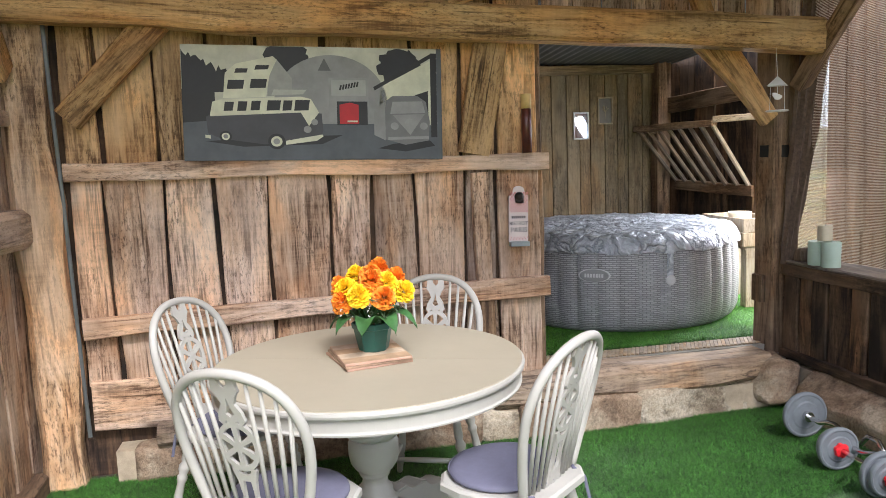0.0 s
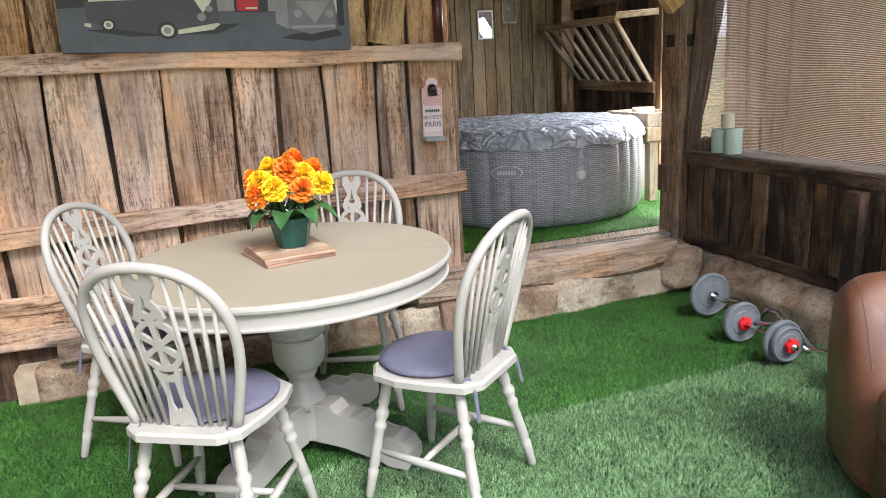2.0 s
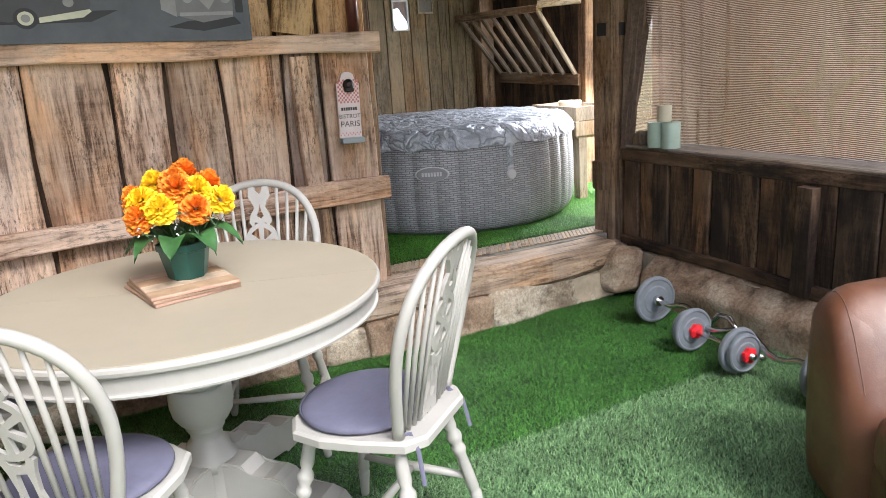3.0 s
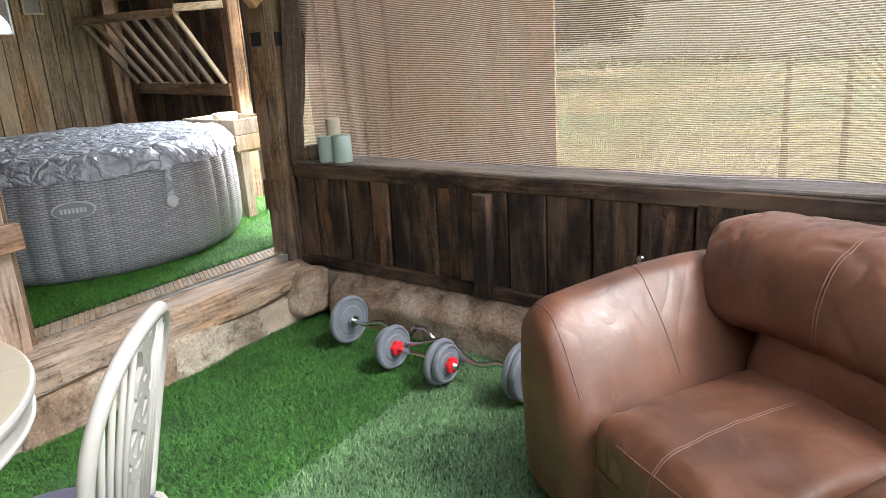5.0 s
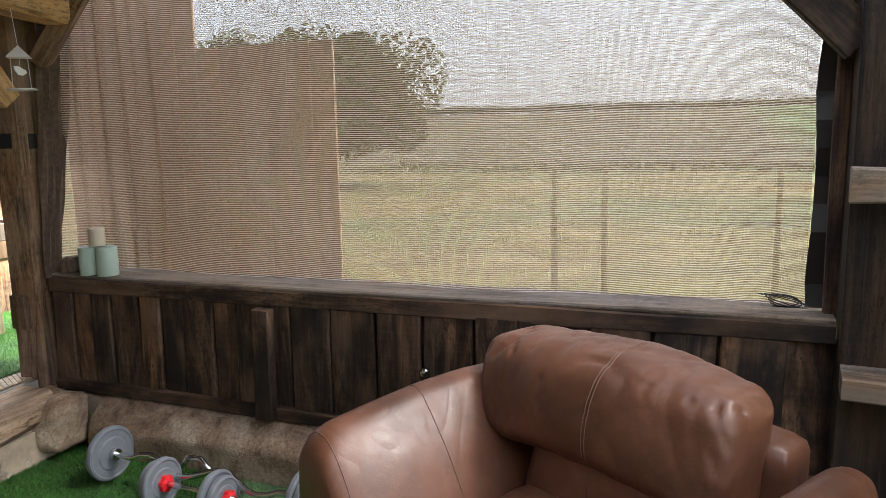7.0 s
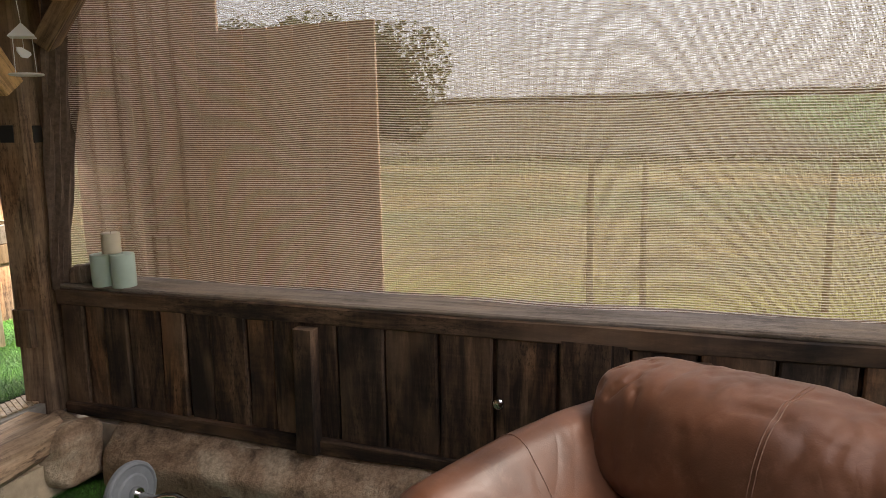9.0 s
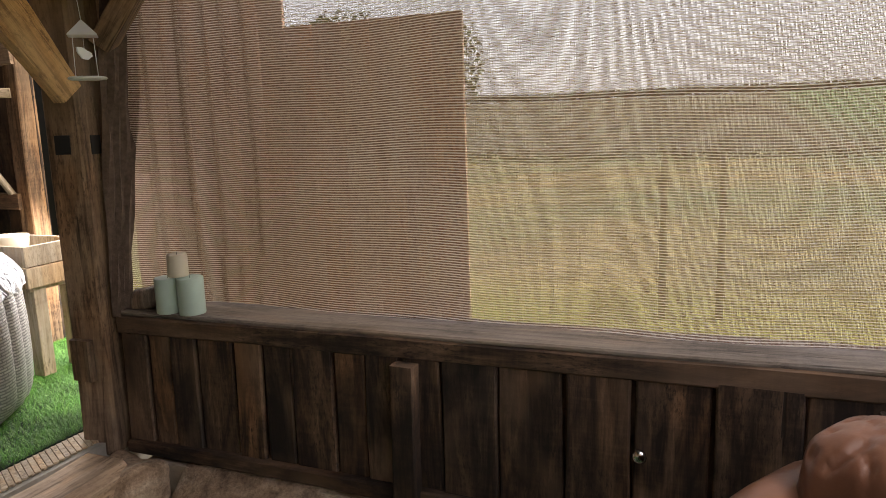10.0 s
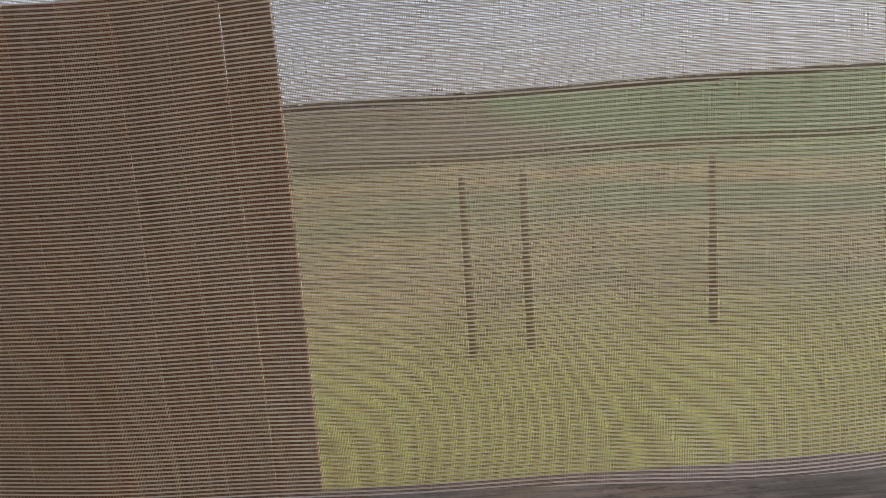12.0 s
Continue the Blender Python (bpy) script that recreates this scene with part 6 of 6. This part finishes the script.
# ---- hot tub bay ----
def hot_tub():
    cx, cy, R, H = 2.85, 5.25, 0.86, 0.6
    t = thing("hot_tub", (cx, cy, SPA_Z), "round inflatable hot tub, grey woven sides, silver cover, on turf", "hot tub")
    ribs, seg = 40, 320
    prof = [(0.955, 0.0), (0.985, 0.03), (1.01, 0.08), (1.018, 0.2), (1.018, 0.35), (1.01, 0.48), (0.995, 0.55), (0.96, 0.6), (0.9, 0.62)]
    bm = bmesh.new()
    uv = bm.loops.layers.uv.new("UVMap")
    rings = []
    for q, z in prof:
        ring = []
        for i in range(seg):
            a = 2 * math.pi * i / seg
            groove = 0.017 * abs(math.cos(a * ribs / 2)) ** 0.5 if 0.02 < z < 0.56 else 0.006
            r = R * q - 0.017 + groove
            ring.append(bm.verts.new((r * math.cos(a), r * math.sin(a), z)))
        rings.append(ring)
    for (a, b), (z0, z1) in zip(zip(rings, rings[1:]), zip([p[1] for p in prof], [p[1] for p in prof][1:])):
        for i in range(seg):
            f = bm.faces.new((a[i], a[(i + 1) % seg], b[(i + 1) % seg], b[i]))
            s = 2 * math.pi * R / seg
            for loop, c in zip(f.loops, ((i * s, z0), ((i + 1) * s, z0), ((i + 1) * s, z1), (i * s, z1))):
                loop[uv].uv = c
    bm.faces.new(list(reversed(rings[0])))
    part("wall", bm, liner, t, "grey woven-look inflated wall with upright ribs", smooth=True)
    mat, nt, p = nodes_of("silver_cover_fabric", 0.4, 0.25)
    v = coords(nt, (1, 1, 1), False)
    crush = nt.nodes.new("ShaderNodeTexVoronoi")
    crush.feature = "DISTANCE_TO_EDGE"
    crush.inputs["Scale"].default_value = 8.0
    bent = nt.nodes.new("ShaderNodeVectorMath")
    bent.operation = "MULTIPLY_ADD"
    bent.inputs[1].default_value = (1, 1, 1)
    warp = nt.nodes.new("ShaderNodeTexNoise")
    warp.inputs["Scale"].default_value, warp.inputs["Detail"].default_value = 5.0, 4.0
    link(nt, v, warp.inputs["Vector"])
    lift = nt.nodes.new("ShaderNodeVectorMath")
    lift.operation = "SCALE"
    lift.inputs["Scale"].default_value = 0.35
    link(nt, warp.outputs["Color"], lift.inputs[0])
    link(nt, v, bent.inputs[0])
    link(nt, lift.outputs["Vector"], bent.inputs[2])
    link(nt, bent.outputs["Vector"], crush.inputs["Vector"])
    n1 = noise_node(nt, v, 7, 6, 0.65, 0.8)
    # crease lines are darkened in the colour too, as shade in the wrinkles
    edge = ramp(nt, crush.outputs["Distance"], [(0.0, (0, 0, 0)), (0.12, (1, 1, 1))])
    link(nt, mix(nt, edge, (0.3, 0.33, 0.37), ramp(nt, n1, [(0.36, (0.36, 0.39, 0.44)), (0.6, (0.68, 0.71, 0.76))])), p.inputs["Base Color"])
    bump(nt, p, mix(nt, 0.5, n1, ramp(nt, crush.outputs["Distance"], [(0.0, (0, 0, 0)), (0.4, (1, 1, 1))])), 0.8, 0.05)
    bm = bmesh.new()
    rad = [0.0, 0.2, 0.4, 0.55, 0.68, 0.78, 0.85, 0.9, 0.94, 0.975, 1.0, 1.018, 1.026, 1.03]
    zz = [0.655, 0.654, 0.652, 0.65, 0.648, 0.646, 0.644, 0.642, 0.638, 0.625, 0.6, 0.57, 0.545, 0.525]
    rings = []
    for k, (q, z) in enumerate(zip(rad[1:], zz[1:])):
        ring = []
        for i in range(200):
            a = 2 * math.pi * i / 200
            w = noise.noise(Vector((math.cos(a) * q * 7, math.sin(a) * q * 7, 2))) * 0.014 + noise.noise(Vector((math.cos(a) * q * 19, math.sin(a) * q * 19, 5))) * 0.008
            wr = noise.noise(Vector((math.cos(a) * 26, math.sin(a) * 26, z * 14))) * 0.012 if k > 8 else 0
            hem = noise.noise(Vector((math.cos(a) * 9, math.sin(a) * 9, 1))) * 0.02 if k == 12 else 0
            ring.append(bm.verts.new((R * (q + wr) * math.cos(a), R * (q + wr) * math.sin(a), z + w + hem)))
        rings.append(ring)
    top = bm.verts.new((0, 0, 0.66))
    for i in range(200):
        bm.faces.new((top, rings[0][i], rings[0][(i + 1) % 200]))
    for a, b in zip(rings, rings[1:]):
        for i in range(200):
            bm.faces.new((a[i], b[i], b[(i + 1) % 200], a[(i + 1) % 200]))
    part("cover", bm, mat, t, "crinkled silver-grey cover drawn over the rim", smooth=True)
    face = Vector((0.65 - cx, 0.3 - cy, 0)).normalized()
    base_ang = math.degrees(math.atan2(face.y, face.x))

    def on_wall(deg, z, r=R * 1.02):
        return pose(0, 0, 0, 0, 0, base_ang + deg) @ Matrix.Translation((r, 0, z)) @ pose(0, 0, 0, 90, 0, 90)
    lab_g, lab_w = plain("badge_grey", (0.3, 0.3, 0.31), 0.5), plain("badge_light", (0.62, 0.62, 0.63), 0.5)
    for s, mm, d in ((1.0, lab_w, 0.002), (0.9, lab_g, 0.005)):
        bm = bmesh.new()
        lathe(bm, [(0.09 * s, 0), (0.09 * s, d), (0.085 * s, d + 0.002)], 40)
        part("badge", bm, mm, t, "oval badge on the tub wall", at=on_wall(-8.5, 0.385) @ Matrix.Diagonal((1.15, 0.5, 1, 1)))
    for k in range(7):
        bm = bmesh.new()
        box(bm, -0.062 + k * 0.018, -0.05 + k * 0.018, -0.012, 0.012, 0.0075, 0.009)
        part("badge_bar", bm, lab_w, t, at=on_wall(-8.5, 0.385))
    bm = bmesh.new()
    box(bm, -0.022, 0.022, 0.04, 0.2, 0, 0.006, 0.003)
    part("strap", bm, mat, t, "silver cover strap", at=on_wall(23, 0.33))
    bm = bmesh.new()
    lathe(bm, [(0.03, 0), (0.034, 0.012), (0.026, 0.02), (0.01, 0.022)], 24)
    part("buckle", bm, lab_w, t, "pale round buckle of the cover strap", at=on_wall(23, 0.345))


hot_tub()


def small_frame(x, z, w, h, glass, label):
    t = thing("picture_frame", (x, BACK_Y - 0.02, z), label, "picture", "pictures over the hot tub")
    for x0, x1, z0, z1 in ((0, w, 0, 0.014), (0, w, h - 0.014, h), (0, 0.014, 0.014, h - 0.014), (w - 0.014, w, 0.014, h - 0.014)):
        bm = bmesh.new()
        box(bm, x0, x1, -0.014, 0, z0, z1, 0.002)
        part("frame_bar", bm, pale_wood if not glass else white_paint, t)
    bm = bmesh.new()
    box(bm, 0.014, w - 0.014, -0.004, 0, 0.014, h - 0.014)
    m = plain("mirror_glass", (0.5, 0.58, 0.7), 0.03, 1.0, var=0.02, relief=0.0) if glass else plain("dark_print", (0.12, 0.1, 0.075), 0.4, var=0.3)
    part("panel", bm, m, t)
    if not glass:
        bm = bmesh.new()
        rr = random.Random(2)
        tube(bm, [(w / 2, -0.006, 0.05), (w / 2 + 0.003, -0.006, h / 2)], 0.002, 5)
        for k in range(9):
            a = rr.uniform(0.3, 2.8)
            tube(bm, [(w / 2, -0.006, h * 0.45), (w / 2 + 0.035 * math.cos(a), -0.006, h * 0.5 + 0.05 * math.sin(a))], 0.002, 5)
        part("pressed_flower", bm, pale_wood, t, "pale drawn flower stem")


small_frame(3.06, 1.6, 0.15, 0.25, True, "small white framed mirror on the pine boards")
small_frame(3.3, 1.73, 0.145, 0.25, False, "small pale framed flower print on the pine boards")


def hay_rack():
    tl, tr = Vector((3.62, 6.46, 1.67)), Vector((3.9, 5.62, 1.68))
    bl, br = Vector((4.0, 6.4, 1.15)), Vector((4.14, 5.42, 1.12))
    t = thing("hay_rack", ((tl + br) / 2), "old slatted wooden hay rack on boards over the hot tub", "hay rack")
    off = t.matrix_world.translation.copy()

    def piece(name, a, b, w, h, mat, wide, label=""):
        bm = timber_mesh((b - a).length, w, h, hash_of(a), wob=0.004, seg=6)
        m = along(a - off, b - off, wide)
        part(name, bm, mat, t, label, at=m)
    piece("top_rail", tl, tr, 0.055, 0.07, oak_post, (0, 0, 1))
    piece("bottom_rail", bl, br, 0.09, 0.07, oak_post, (0, 0, 1))
    for i in range(8):
        u = 0.03 + 0.94 * i / 7
        piece("slat", tl.lerp(tr, u), bl.lerp(br, u), 0.035, 0.03, pale_wood if i == 7 else grey_wood, (0, 1, 0))
    piece("stay", tr + Vector((-0.01, 0, 0.03)), Vector((4.12, 5.38, 1.715)), 0.05, 0.035, pale_wood, (0, 0, 1), "pale new timber stay of the rack")
    piece("stay", tl, Vector((4.0, 6.5, 1.62)), 0.05, 0.04, oak_post, (0, 0, 1))


def hash_of(v):
    return round(v.x * 7.3 + v.y * 3.1 + v.z * 11.7, 3)


hay_rack()


def wood_crate():
    """Pale timber box on two legs beside the tub."""
    t = thing("timber_planter", (3.79, 4.98, SPA_Z), "pale new timber planter box on square legs beside the hot tub", "planter")
    for x0, x1, y0, y1 in ((-0.13, 0.2, -0.14, -0.12), (-0.13, 0.2, 0.4, 0.42), (-0.13, -0.11, -0.12, 0.4), (0.18, 0.2, -0.12, 0.4)):
        for z0 in (0.45, 0.555):
            bm = bmesh.new()
            box(bm, x0, x1, y0, y1, z0, z0 + 0.1, 0.004)
            part("side_board", bm, pale_wood, t)
    bm = bmesh.new()
    box(bm, -0.11, 0.18, -0.12, 0.4, 0.43, 0.45)
    part("bottom_board", bm, pale_wood, t)
    for x, y in ((-0.06, -0.09), (0.14, -0.09), (-0.06, 0.36), (0.14, 0.36)):
        bm = bmesh.new()
        box(bm, x - 0.035, x + 0.035, y - 0.035, y + 0.035, 0, 0.45, 0.004)
        part("leg", bm, pale_wood, t)
    ring = thing("tin_bowl", (3.82, 5.13, SPA_Z + 0.55), "small pale bowl standing in the planter", "bowl")
    bm = bmesh.new()
    lathe(bm, [(0.05, -0.1), (0.07, 0.0), (0.085, 0.13), (0.08, 0.13), (0.06, 0.0)], 24)
    part("bowl", bm, wax_cream, ring, smooth=True)


wood_crate()
